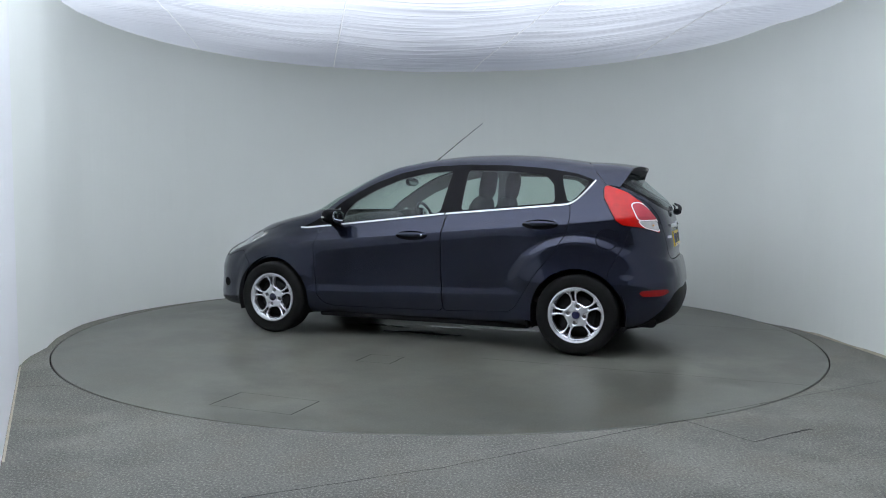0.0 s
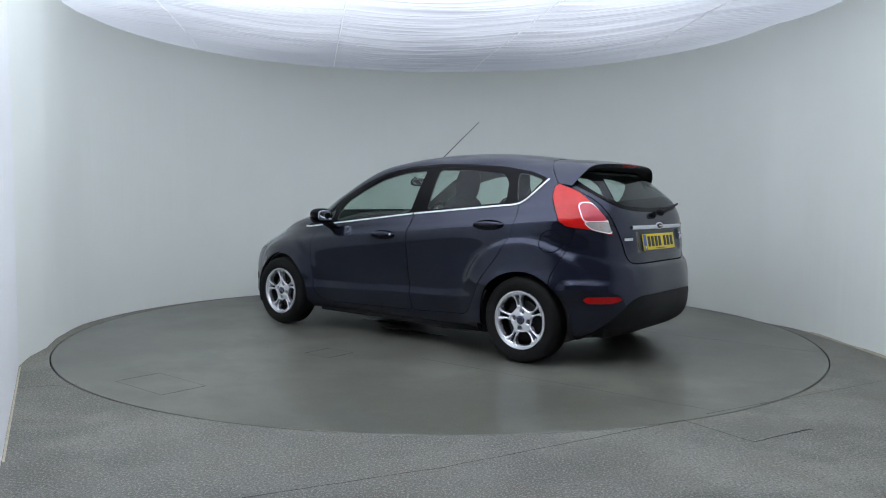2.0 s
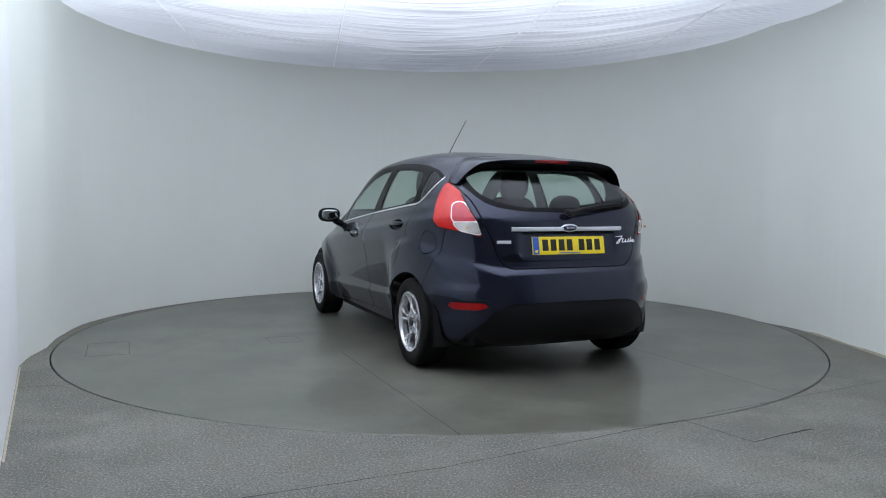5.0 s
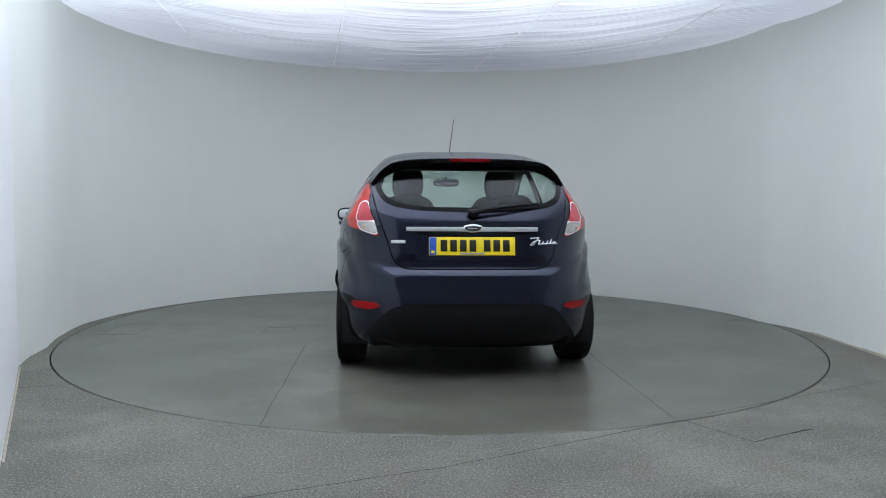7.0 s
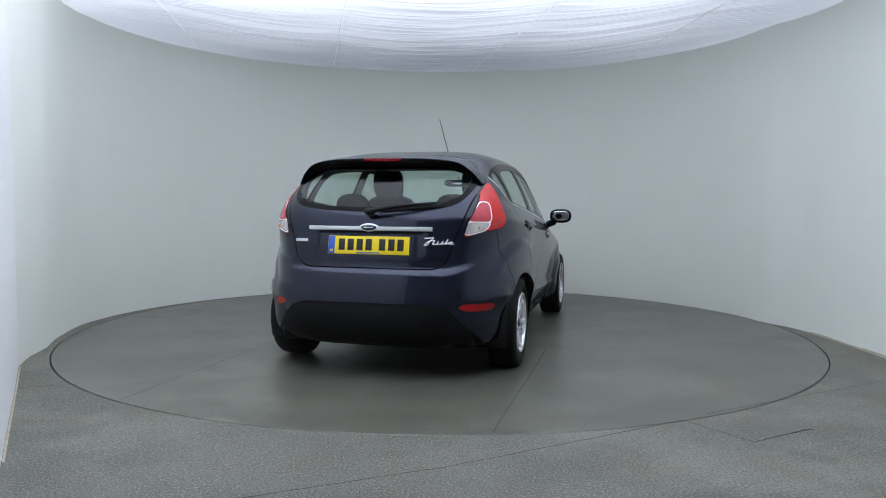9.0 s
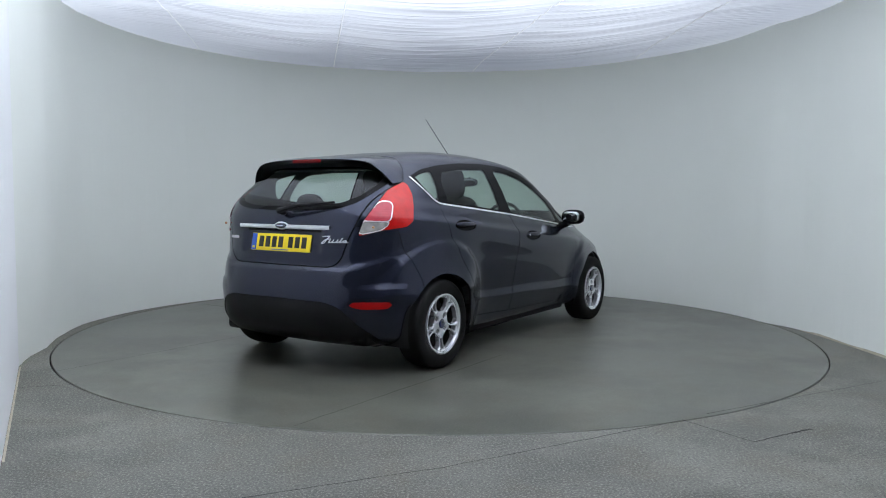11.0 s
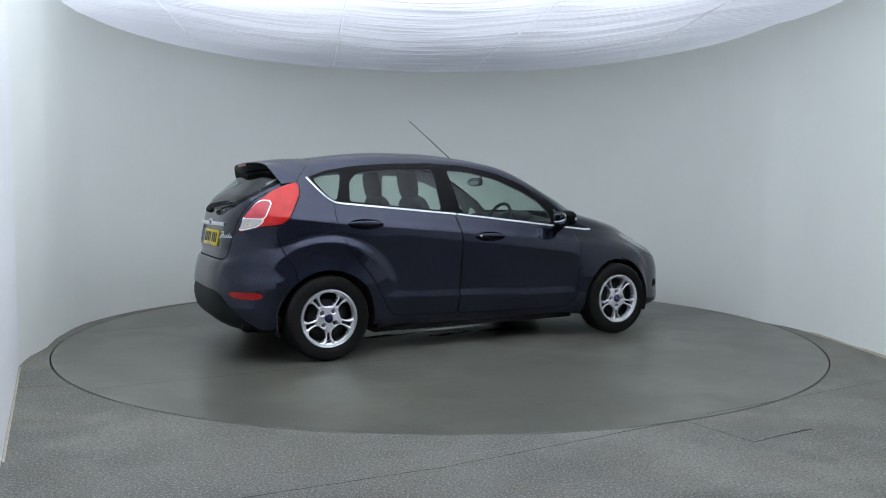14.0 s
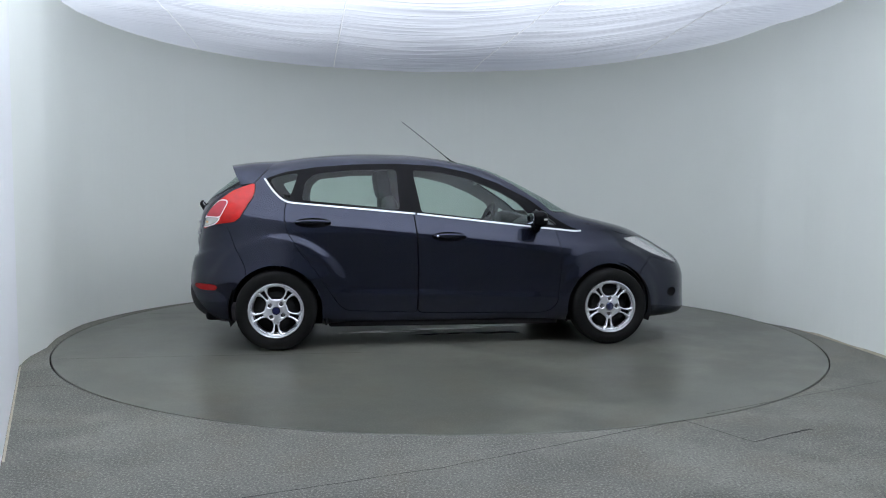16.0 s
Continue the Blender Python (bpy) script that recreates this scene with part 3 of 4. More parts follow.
M_BADGE = mat("dark_blue_badge", (0.012, 0.016, 0.06), 0.2, coat=1.0)
M_MIRROR = mat("mirror_glass", (0.5, 0.53, 0.55), 0.03, 1.0)
M_AMBER = mat("amber_bulb", (0.55, 0.26, 0.10), 0.3)

car = new("hatchback_car")
tagged(car, "dark blue-grey metallic five-door hatchback parked on the turntable", "car")

# ---- small shape helpers ----
def curve_through(points, n):
    p = np.array(points, float)
    t = np.linspace(0, 1, len(p))
    return np.stack([pchip(t, p[:, k], np.linspace(0, 1, n)) for k in range(p.shape[1])], 1)


def loft(rows, close=False):
    rows = [np.array(r, float) for r in rows]
    n = len(rows[0])
    v = np.vstack(rows)
    m = n if close else n - 1
    f = [(i * n + j, i * n + (j + 1) % n, (i + 1) * n + (j + 1) % n, (i + 1) * n + j) for i in range(len(rows) - 1) for j in range(m)]
    return v, f


def loft_bm(rows, close=False, caps=False, mirror=False):
    v, f = loft(rows, close)
    n = len(rows[0])
    if caps:
        f += [tuple(range(n))[::-1], tuple(range(len(v) - n, len(v)))]
    bm = bmesh.new()
    vs = [bm.verts.new(tuple(map(float, q))) for q in v]
    for q in f:
        if len(set(q)) > 2:
            bm.faces.new([vs[i] for i in q])
    if mirror:
        g = bmesh.ops.duplicate(bm, geom=bm.verts[:] + bm.edges[:] + bm.faces[:])["geom"]
        for e in g:
            if isinstance(e, bmesh.types.BMVert):
                e.co.y = -e.co.y
        bmesh.ops.reverse_faces(bm, faces=[e for e in g if isinstance(e, bmesh.types.BMFace)])
        bmesh.ops.remove_doubles(bm, verts=bm.verts[:], dist=1e-5)
    bmesh.ops.recalc_face_normals(bm, faces=bm.faces[:])
    return bm


def box_bm(sx, sy, sz, m=None, bevel=0.01, seg=3):
    bm = bmesh.new()
    bmesh.ops.create_cube(bm, size=1)
    bmesh.ops.scale(bm, vec=(sx, sy, sz), verts=bm.verts[:])
    if bevel:
        bmesh.ops.bevel(bm, geom=bm.edges[:], offset=bevel, segments=seg, profile=0.5, affect="EDGES")
    if m is not None:
        bmesh.ops.transform(bm, matrix=m, verts=bm.verts[:])
    return bm


def ball_bm(rx, ry, rz, m=None, p=2.0, n=20):
    """A rounded block: superellipsoid."""
    rows = []
    sg = lambda c, e: math.copysign(abs(c) ** e, c)
    for i in range(n + 1):
        a = -math.pi / 2 + math.pi * i / n
        a = max(-math.pi / 2 + 1e-3, min(math.pi / 2 - 1e-3, a))
        rows.append([(rx * sg(math.cos(a), 2 / p) * sg(math.cos(b), 2 / p), ry * sg(math.cos(a), 2 / p) * sg(math.sin(b), 2 / p), rz * sg(math.sin(a), 2 / p))
                     for b in np.linspace(0, 2 * math.pi, 2 * n, endpoint=False)])
    bm = loft_bm(rows, close=True, caps=True)
    if m is not None:
        bmesh.ops.transform(bm, matrix=m, verts=bm.verts[:])
    return bm


def tube_bm(points, r0, r1=None, n=8):
    p = np.array(points, float)
    r1 = r0 if r1 is None else r1
    d = np.gradient(p, axis=0)
    rows = []
    for i, (q, e) in enumerate(zip(p, d)):
        e = Vector(e).normalized()
        a = e.orthogonal().normalized() if i == 0 else (u - e * u.dot(e)).normalized()
        u = a
        b = e.cross(a)
        r = r0 + (r1 - r0) * i / (len(p) - 1)
        rows.append([tuple(Vector(q) + (a * math.cos(t) + b * math.sin(t)) * r) for t in np.linspace(0, 2 * math.pi, n, endpoint=False)])
    return loft_bm(rows, close=True, caps=True)


def lathe_bm(profile, n=64):
    """Turns (radius, y) points about the y axis."""
    rows = [[(r * math.cos(a), y, r * math.sin(a)) for a in np.linspace(0, 2 * math.pi, n, endpoint=False)] for r, y in profile]
    return loft_bm(rows, close=True)


# ---- outlines of panels (car space: x forward, y left, z up) ----
DLO = [(-1.335, 1.238), (-1.19, 1.29), (-0.97, 1.328), (-0.70, 1.352), (-0.38, 1.363), (-0.08, 1.350), (0.18, 1.30), (0.40, 1.222), (0.64, 1.105),
       (0.83, 0.965), (0.95, 0.895), (1.045, 0.862), (0.61, 0.900), (-0.24, 0.990), (-0.80, 1.037), (-1.175, 1.068), (-1.25, 1.125)]
PANE_REAR = [(-1.066, 1.076), (-1.043, 1.215), (-0.972, 1.280), (-0.70, 1.310), (-0.372, 1.320), (-0.352, 1.016)]
PANE_FRONT = [(-0.252, 1.317), (-0.05, 1.303), (0.18, 1.250), (0.40, 1.163), (0.55, 1.080), (0.632, 0.99), (0.64, 0.908), (-0.19, 0.995)]
PANE_QUARTER = [(-1.30, 1.235), (-1.18, 1.272), (-1.09, 1.285), (-1.115, 1.20), (-1.155, 1.083), (-1.185, 1.088), (-1.24, 1.14)]
PANE_CORNER = [(0.69, 1.04), (0.80, 0.955), (0.865, 0.905), (0.72, 0.915), (0.685, 0.95)]
CHROME = [(-1.335, 1.24), (-1.295, 1.18), (-1.245, 1.12), (-1.19, 1.074), (-1.15, 1.064), (-0.80, 1.035), (-0.24, 0.988), (0.61, 0.898), (1.0, 0.858), (1.045, 0.862)]
DOOR_REAR = [(-1.178, 1.075), (-1.19, 0.96), (-1.167, 0.86), (-1.08, 0.715), (-0.96, 0.571), (-0.88, 0.447), (-0.80, 0.32), (-0.735, 0.272), (-0.219, 0.25),
             (-0.217, 0.57), (-0.232, 0.82), (-0.25, 0.993)]
DOOR_FRONT = [(-0.25, 0.993), (-0.232, 0.82), (-0.217, 0.57), (-0.219, 0.25), (0.72, 0.236), (0.80, 0.256), (0.845, 0.32), (0.86, 0.52), (0.865, 0.73), (0.83, 0.89), (0.61, 0.90)]
LAMP = [(-0.555, 1.205), (-0.525, 1.19), (-0.497, 1.12), (-0.497, 1.05), (-0.508, 0.955), (-0.555, 0.918), (-0.71, 0.898), (-0.866, 0.860), (-0.828, 0.962), (-0.743, 1.067), (-0.652, 1.166)]
LAMP_PINK = [(-0.642, 1.070), (-0.722, 1.075), (-0.832, 0.962), (-0.662, 0.958)]
LAMP_CLEAR = [(-0.662, 0.952), (-0.832, 0.956), (-0.856, 0.878), (-0.715, 0.906)]
GATE = [(-0.3, 0.672), (0.40, 0.672), (0.45, 0.69), (0.488, 0.735), (0.52, 0.85), (0.568, 0.966), (0.612, 1.12), (0.64, 1.215), (0.60, 1.29), (-0.3, 1.29)]
GATE_GLASS = [(-0.4, 1.014), (0.02, 1.014), (0.32, 1.024), (0.465, 1.045), (0.535, 1.075), (0.572, 1.125), (0.595, 1.178), (0.60, 1.30), (-0.4, 1.30)]
GLASS_CLEAR = [(-0.4, 1.038), (0.30, 1.047), (0.44, 1.070), (0.525, 1.11), (0.558, 1.17), (0.55, 1.285), (-0.4, 1.285)]
BUMPER = [(-2.2, 0.05), (-1.44, 0.05), (-1.455, 0.60), (-1.545, 0.77), (-1.60, 0.93), (-2.2, 0.93)]
BUMPER_BLACK = [(-0.3, 0.10), (0.70, 0.10), (0.66, 0.26), (0.60, 0.325), (0.55, 0.385), (0.50, 0.44), (0.40, 0.470), (-0.3, 0.476)]
REFLECTOR = [(-0.64, 0.470), (-0.955, 0.476), (-0.90, 0.440), (-0.84, 0.427), (-0.672, 0.427)]
HEADLAMP = [(1.40, 0.806), (1.62, 0.822), (1.78, 0.755), (1.95, 0.60), (1.88, 0.605), (1.64, 0.685)]
FRONT_BUMPER = [(1.46, 0.05), (1.50, 0.55), (1.62, 0.665), (1.85, 0.60), (2.3, 0.66), (2.3, 0.05)]
GAP = 0.0052


def arch(ax):
    return lambda v: 0.328 - np.hypot(v[:, 0] - ax, np.maximum(v[:, 2] - HUB_Z, 0))


def screen_field(v):
    wy = np.interp(v[:, 2], [0.985, 1.385], [0.645, 0.53])
    return np.where(v[:, 0] > 0.02, np.minimum(np.minimum(wy - v[:, 1], v[:, 2] - 1.0), 1.388 - v[:, 2]), -1.0)


def oval(cx, cz, rx, rz):
    return lambda v: (1 - np.hypot((v[:, 0] - cx) / rx, (v[:, 2] - cz) / rz)) * min(rx, rz)


def windows_of(sk):
    """The skin without its panes, for the inner shell."""
    for fld in (side(PANE_REAR), side(PANE_FRONT), side(PANE_QUARTER), side(PANE_CORNER), back(GLASS_CLEAR), screen_field):
        sk = sk.cut(fld)[1]
    return sk


def pair(sk, name, material, parent=car, label="", rim=0.0):
    return [sk.build(name, material, parent, label, flip=f, rim=rim) for f in (False, True)]


def build_shell():
    sk = body_skin()
    for ax in (AXLE, -AXLE):
        sk = sk.cut(arch(ax))[1]
    whole = sk
    upper, lower = windows_of(whole).shifted(-0.016).cut(lambda v: v[:, 2] - 1.0 + 0.09 * (v[:, 0] + 0.2))
    # near-black copy set behind the panels: paints the shade of the gaps
    lower.build("inner_shell", M_INNER, car, "dark inner shell seen in the panel gaps", both=True)
    upper.build("headlining", M_LINING, car, "grey headlining and pillar trim", both=True)
    # rear window
    glass, sk = sk.cut(back(GATE_GLASS))
    clear, frit = glass.cut(back(GLASS_CLEAR))
    gate, sk = sk.cut(back(GATE))
    gate = gate.inside(back(GATE, -GAP * 1.7))
    tailgate = gate.build("tailgate", M_PAINT, car, both=True, rim=0.01)
    clear.shifted(0.002).build("rear_window", M_DARKGLASS, tailgate, "tinted rear window", both=True)
    frit.shifted(0.002).build("window_border", M_GLOSSBLACK, tailgate, "gloss black window border", both=True)
    # tail lamps
    lamp, sk = sk.cut(corner(LAMP, most=0.012))
    lamp = lamp.inside(corner(LAMP, -GAP, most=0.012))
    pink, rest = lamp.cut(corner(LAMP_PINK))
    clr, rest = rest.cut(corner(LAMP_CLEAR))
    rim1, red = rest.cut(lambda v: np.maximum(corner(LAMP_PINK, 0.007)(v), corner(LAMP_CLEAR, 0.006)(v)))
    for f in (False, True):
        lo = red.shifted(0.005).build("tail_lamp", M_RED, car, "bright red tail lamp", flip=f, rim=0.02)
        pink.shifted(0.005).build("lens", M_PINK, lo, "pale red lens", flip=f)
        clr.shifted(0.002).build("reversing_lens", M_CLEAR, lo, "clear lens over a bright reflector", flip=f)
        rim1.shifted(0.007).build("lens_border", M_LAMPRIM, lo, "pale lens border", flip=f, rim=0.008)
        part("bulb", ball_bm(0.008, 0.009, 0.008, pose(-1.742, (-1 if f else 1) * 0.655, 0.922), 2, 10), M_AMBER, lo, "small amber bulb")
    # rear bumper
    bump, sk = sk.cut(side(BUMPER))
    bump = bump.inside(side(BUMPER, -GAP))
    refl, bump = bump.cut(corner(REFLECTOR))
    black, bump = bump.cut(back(BUMPER_BLACK))
    bo = bump.build("rear_bumper", M_PAINT, car, both=True, rim=0.012)
    black.shifted(-0.006).build("lower_bumper_panel", M_PLASTIC, bo, "textured black lower panel", both=True)
    for f in (False, True):
        refl.shifted(-0.001).build("reflector", M_REFL, bo, "dark red reflector", flip=f)
    # black window surround and its panes
    dlo, sk = sk.cut(side(DLO))
    panes = {}
    for key, shape in (("rear", PANE_REAR), ("front", PANE_FRONT), ("quarter", PANE_QUARTER), ("corner", PANE_CORNER)):
        panes[key], dlo = dlo.cut(side(shape))
    # doors
    made = {}
    for key, shape in (("front", DOOR_FRONT), ("rear", DOOR_REAR)):
        door, sk = sk.cut(side(shape))
        door = door.inside(side(shape, -GAP))
        hx, hz = (0.003, 0.822) if key == "front" else (-0.981, 0.921)
        cup, door = door.cut(oval(hx, hz, 0.13, 0.036))
        for f in (False, True):
            d = door.build(key + "_door", M_PAINT, car, flip=f, rim=0.012)
            made[(key, f)] = d
            # black stands in for the shade in the handle cup
            cup.shifted(-0.010).build("handle_recess", M_GLOSSBLACK, d, "dark recess behind the handle", flip=f)
            panes[key].shifted(-0.004).build("window_pane", M_GLASS, d, "greenish side window glass", flip=f)
    for f in (False, True):
        dlo.shifted(-0.001).build("window_surround", M_GLOSSBLACK, car, "gloss black window surround and pillar", flip=f, rim=0.012)
        panes["quarter"].shifted(-0.004).build("quarter_window", M_GLASS, car, "greenish quarter window glass", flip=f)
        panes["corner"].shifted(-0.004).build("corner_window", M_GLASS, car, "small corner window glass", flip=f)
    # windscreen, bonnet, headlamps, front bumper
    ws, sk = sk.cut(screen_field)
    ws.build("windscreen", M_GLASS, car, "clear windscreen", both=True)
    hl, sk = sk.cut(side(HEADLAMP))
    for f in (False, True):
        ho = hl.shifted(-0.010).build("headlamp", M_CLEAR, car, "clear headlamp with bright reflector", flip=f)
        hl.shifted(0.003).build("headlamp_lens", M_LENS, ho, "clear lens cover", flip=f)
    fb, sk = sk.cut(side(FRONT_BUMPER))
    fb = fb.inside(side(FRONT_BUMPER, -GAP))
    fog, fb = fb.cut(oval(1.83, 0.375, 0.05, 0.036))
    fo = fb.build("front_bumper", M_PAINT, car, both=True, rim=0.01)
    for f in (False, True):
        fog.shifted(-0.02).build("fog_lamp_recess", M_PLASTIC, fo, "black fog lamp recess", flip=f)
    bn_f = lambda v: np.where((v[:, 0] > 1.06) & (v[:, 2] > 0.66), np.interp(v[:, 0], [1.05, 1.40, 1.7, 1.9], [0.655, 0.585, 0.46, 0.36]) - v[:, 1], -1.0)
    bonnet, sk = sk.cut(bn_f)
    bonnet = bonnet.inside(lambda v: bn_f(v) - GAP)
    bonnet.build("bonnet", M_PAINT, car, both=True, rim=0.01)
    # roof meets the spoiler along a thin gap
    roof_gap = lambda v: v[:, 0] - np.interp(v[:, 1], [0, 0.30, 0.45, 0.565, 0.63, 0.9], [-1.222, -1.235, -1.268, -1.335, -1.408, -1.45])
    _, sk = sk.cut(lambda v: np.where((v[:, 0] < -1.1) & (v[:, 2] > 1.2), 0.006 - roof_gap(v), -1.0))
    flap, left = sk.cut(oval(-1.445, 0.823, 0.0755, 0.0755))
    flap = flap.inside(oval(-1.445, 0.823, 0.0700, 0.0700))
    left.build("body", M_PAINT, car, rim=0.008)
    sk.build("body", M_PAINT, car, flip=True, rim=0.008)
    flap.build("fuel_flap", M_PAINT, car, "round fuel flap", rim=0.01)
    return made


doors = build_shell()


# ---- chrome waist strips ----
def waist_strip(sgn, points, name):
    p = []
    for a, b in zip(points[:-1], points[1:]):
        m_ = max(2, int(math.dist(a, b) / 0.02))
        p += [(a[0] + (b[0] - a[0]) * k / m_, a[1] + (b[1] - a[1]) * k / m_) for k in range(m_)]
    p = np.array(p + [points[-1]])
    for _ in range(3):
        p[1:-1] = (p[:-2] + 2 * p[1:-1] + p[2:]) / 4
    d = np.gradient(p, axis=0)
    d /= np.linalg.norm(d, axis=1)[:, None]
    rows = []
    for q, e in zip(p, d):
        row = []
        for o, h in ((-0.0072, -0.004), (-0.006, 0.005), (0.0, 0.008), (0.006, 0.005), (0.0072, -0.004)):
            x, z = q[0] - e[1] * o, q[1] + e[0] * o
            row.append((x, sgn * (float(surface_y(x, z)) + h), z))
        rows.append(row)
    part(name, loft_bm(rows), M_SATIN, car, "bright chrome waist strip")


for sg in (1, -1):
    waist_strip(sg, CHROME[:7], "waist_trim")
    waist_strip(sg, [(-0.226, 0.987)] + CHROME[7:], "waist_trim")

# ---- roof spoiler ----
def build_spoiler():
    n = 30
    base = curve_through([(-1.226, 0, 1.388), (-1.229, 0.16, 1.387), (-1.238, 0.30, 1.382), (-1.272, 0.455, 1.360), (-1.338, 0.566, 1.290), (-1.412, 0.628, 1.203)], n)
    edge = curve_through([(-1.622, 0, 1.352), (-1.618, 0.16, 1.350), (-1.605, 0.32, 1.345), (-1.578, 0.47, 1.325), (-1.552, 0.555, 1.272), (-1.505, 0.622, 1.190)], n)
    lip = edge + np.stack([np.linspace(0.006, 0.02, n), np.linspace(0, -0.012, n), np.linspace(-0.03, -0.008, n)], 1)
    root = curve_through([(-1.49, 0, 1.292), (-1.49, 0.16, 1.292), (-1.485, 0.32, 1.286), (-1.475, 0.45, 1.268), (-1.47, 0.53, 1.235), (-1.475, 0.59, 1.185)], n)
    rows = []
    for k in np.linspace(0, 1, 14):
        q = base * (1 - k) + edge * k
        q = q + np.array([0, 0, 1]) * (0.012 * math.sin(math.pi * k) * np.linspace(1, 0.2, n))[:, None] + np.array([0, 1, 0]) * (0.006 * math.sin(math.pi * k) * np.linspace(0, 1, n))[:, None]
        rows.append(q)
    rows += [edge + (lip - edge) * 0.15 + np.array([-0.003, 0, 0])]
    sp = part("spoiler", loft_bm(rows, mirror=True), M_PAINT, car, "body-coloured roof spoiler")
    part("spoiler_underside", loft_bm([rows[-1], lip, lip * 0.5 + root * 0.5, root], mirror=True), M_PLASTIC, sp, "black spoiler underside")
    y = np.linspace(-0.125, 0.125, 14)
    ex = np.array([-1.6275 + 0.15 * t * t for t in y])
    top = [np.stack([ex + dx, y, np.full_like(y, z)], 1) for dx, z in ((0.002, 1.349), (-0.002, 1.346), (-0.001, 1.330), (0.004, 1.327))]
    part("brake_light", loft_bm(top), M_DARKRED, sp, "red high-level brake light")


build_spoiler()


# ---- wheels ----
def build_wheel():
    w = new("wheel")
    w.parent = car
    R, r = HUB_Z, 0.198
    prof = [(r - 0.012, 0.074), (r, 0.082), (r + 0.012, 0.090), (r + 0.035, 0.096), (R - 0.03, 0.095), (R - 0.012, 0.088), (R - 0.003, 0.074), (R, 0.055)]
    prof = prof + [(R, y) for y in (0.03, 0.0, -0.03)] + [(q, -y) for q, y in prof[::-1]]
    tyre = part("tyre", lathe_bm(prof, 72), M_RUBBER, w, "black road tyre")
    rimp = [(r + 0.001, 0.084), (r - 0.001, 0.093), (r - 0.007, 0.0945), (r - 0.012, 0.091), (r - 0.017, 0.0905), (0.892 * r, 0.083), (0.888 * r, 0.060)]
    part("rim", lathe_bm(rimp, 96), M_ALLOY, w, "silver alloy rim")
    part("barrel", lathe_bm([(0.888 * r, 0.060), (0.885 * r, 0.050), (0.86 * r, 0.040), (0.87 * r, 0.0), (0.85 * r, -0.08)], 72), M_BARREL, w, "grey inner barrel of the wheel")
    # cast face: polar sheet, windows and slots cut out, edges turned back
    step = 2 * math.pi / 5
    window = rounded([(0.41, -0.15), (0.53, -0.268), (0.69, -0.325), (0.80, -0.295), (0.862, -0.20), (0.882, 0.0), (0.862, 0.20), (0.80, 0.295), (0.69, 0.325), (0.53, 0.268), (0.41, 0.15)], n=4, most=0.022)
    slot = rounded([(0.50, -0.042), (0.68, -0.056), (0.845, -0.088), (0.845, 0.088), (0.68, 0.056), (0.50, 0.042)], n=4, most=0.02)

    def turned(v, phase):
        q = np.hypot(v[:, 0], v[:, 2]) / r
        t_ = np.arctan2(v[:, 2], v[:, 0]) - math.pi / 2 - phase
        t_ = (t_ + step / 2) % step - step / 2
        return np.stack([q * np.cos(t_), np.zeros(len(v)), q * np.sin(t_)], 1)

    f_window, f_slot = poly_field(window, X_, Z_), poly_field(slot, X_, Z_)
    nuts = [(0.058 * math.cos(radians(73 + 90 * k)), 0.058 * math.sin(radians(73 + 90 * k))) for k in range(4)]
    nut_hole = lambda v: np.max([0.0140 - np.hypot(v[:, 0] - x, v[:, 2] - z) for x, z in nuts], axis=0)
    opening = lambda v: np.maximum(np.maximum(f_window(turned(v, step / 2)), f_slot(turned(v, 0))) * r, nut_hole(v))
    na, nr = 400, 64
    rad, ang = np.meshgrid(np.linspace(0.004, 0.905 * r, nr), np.linspace(0, 2 * math.pi, na, endpoint=False), indexing="ij")
    pts = np.stack([rad.ravel() * np.cos(ang.ravel()), np.zeros(rad.size), rad.ravel() * np.sin(ang.ravel())], 1)

    def face_y(v):
        q = np.hypot(v[:, 0], v[:, 2]) / r
        d = np.clip(-opening(v), 0, 0.012) / 0.012
        return 0.068 + 0.020 * q ** 2 + 0.004 * sstep(0.40, 0.2, q) - 0.007 * (1 - d) ** 2

    pts[:, 1] = face_y(pts)
    faces = [(i * na + j, i * na + (j + 1) % na, (i + 1) * na + (j + 1) % na, (i + 1) * na + j) for i in range(nr - 1) for j in range(na)]
    e = 0.0008
    ddx, ddz = ((face_y(pts + np.array(o) * e) - face_y(pts - np.array(o) * e)) / (2 * e) for o in ((1, 0, 0), (0, 0, 1)))
    nrm = np.stack([-ddx, np.ones(len(pts)), -ddz], 1)
    nrm /= np.linalg.norm(nrm, axis=1)[:, None]
    sheet = Skin(pts, nrm, faces).cut(opening)[1]
    hub, arms = sheet.cut(lambda v: 0.445 * r - np.hypot(v[:, 0], v[:, 2]))

    def cast(sk, name, label=""):
        """The sheet with its open edges carried back into the wheel."""
        count = {}
        for q in sk.f:
            for k, a in enumerate(q):
                count[(a, q[(k + 1) % len(q)])] = 1
        sk.build(name, M_ALLOY, w, label)
        edge = [(a, b) for a, b in count if (b, a) not in count and min(np.hypot(*sk.v[a][[0, 2]]), np.hypot(*sk.v[b][[0, 2]])) > 0.012
                and (name == "spoke" or max(np.hypot(*sk.v[a][[0, 2]]), np.hypot(*sk.v[b][[0, 2]])) < 0.44 * r)]
        vv_, ff_ = [], []
        for a, b in edge:
            k = len(vv_)
            vv_ += [sk.v[a], sk.v[b], sk.v[b] * [0.985, 1, 0.985] - [0, 0.030, 0], sk.v[a] * [0.985, 1, 0.985] - [0, 0.030, 0]]
            ff_.append((k, k + 3, k + 2, k + 1))
        return vv_, ff_

    wall_v, wall_f = [], []
    for k in range(5):
        a0 = math.pi / 2 + step * k
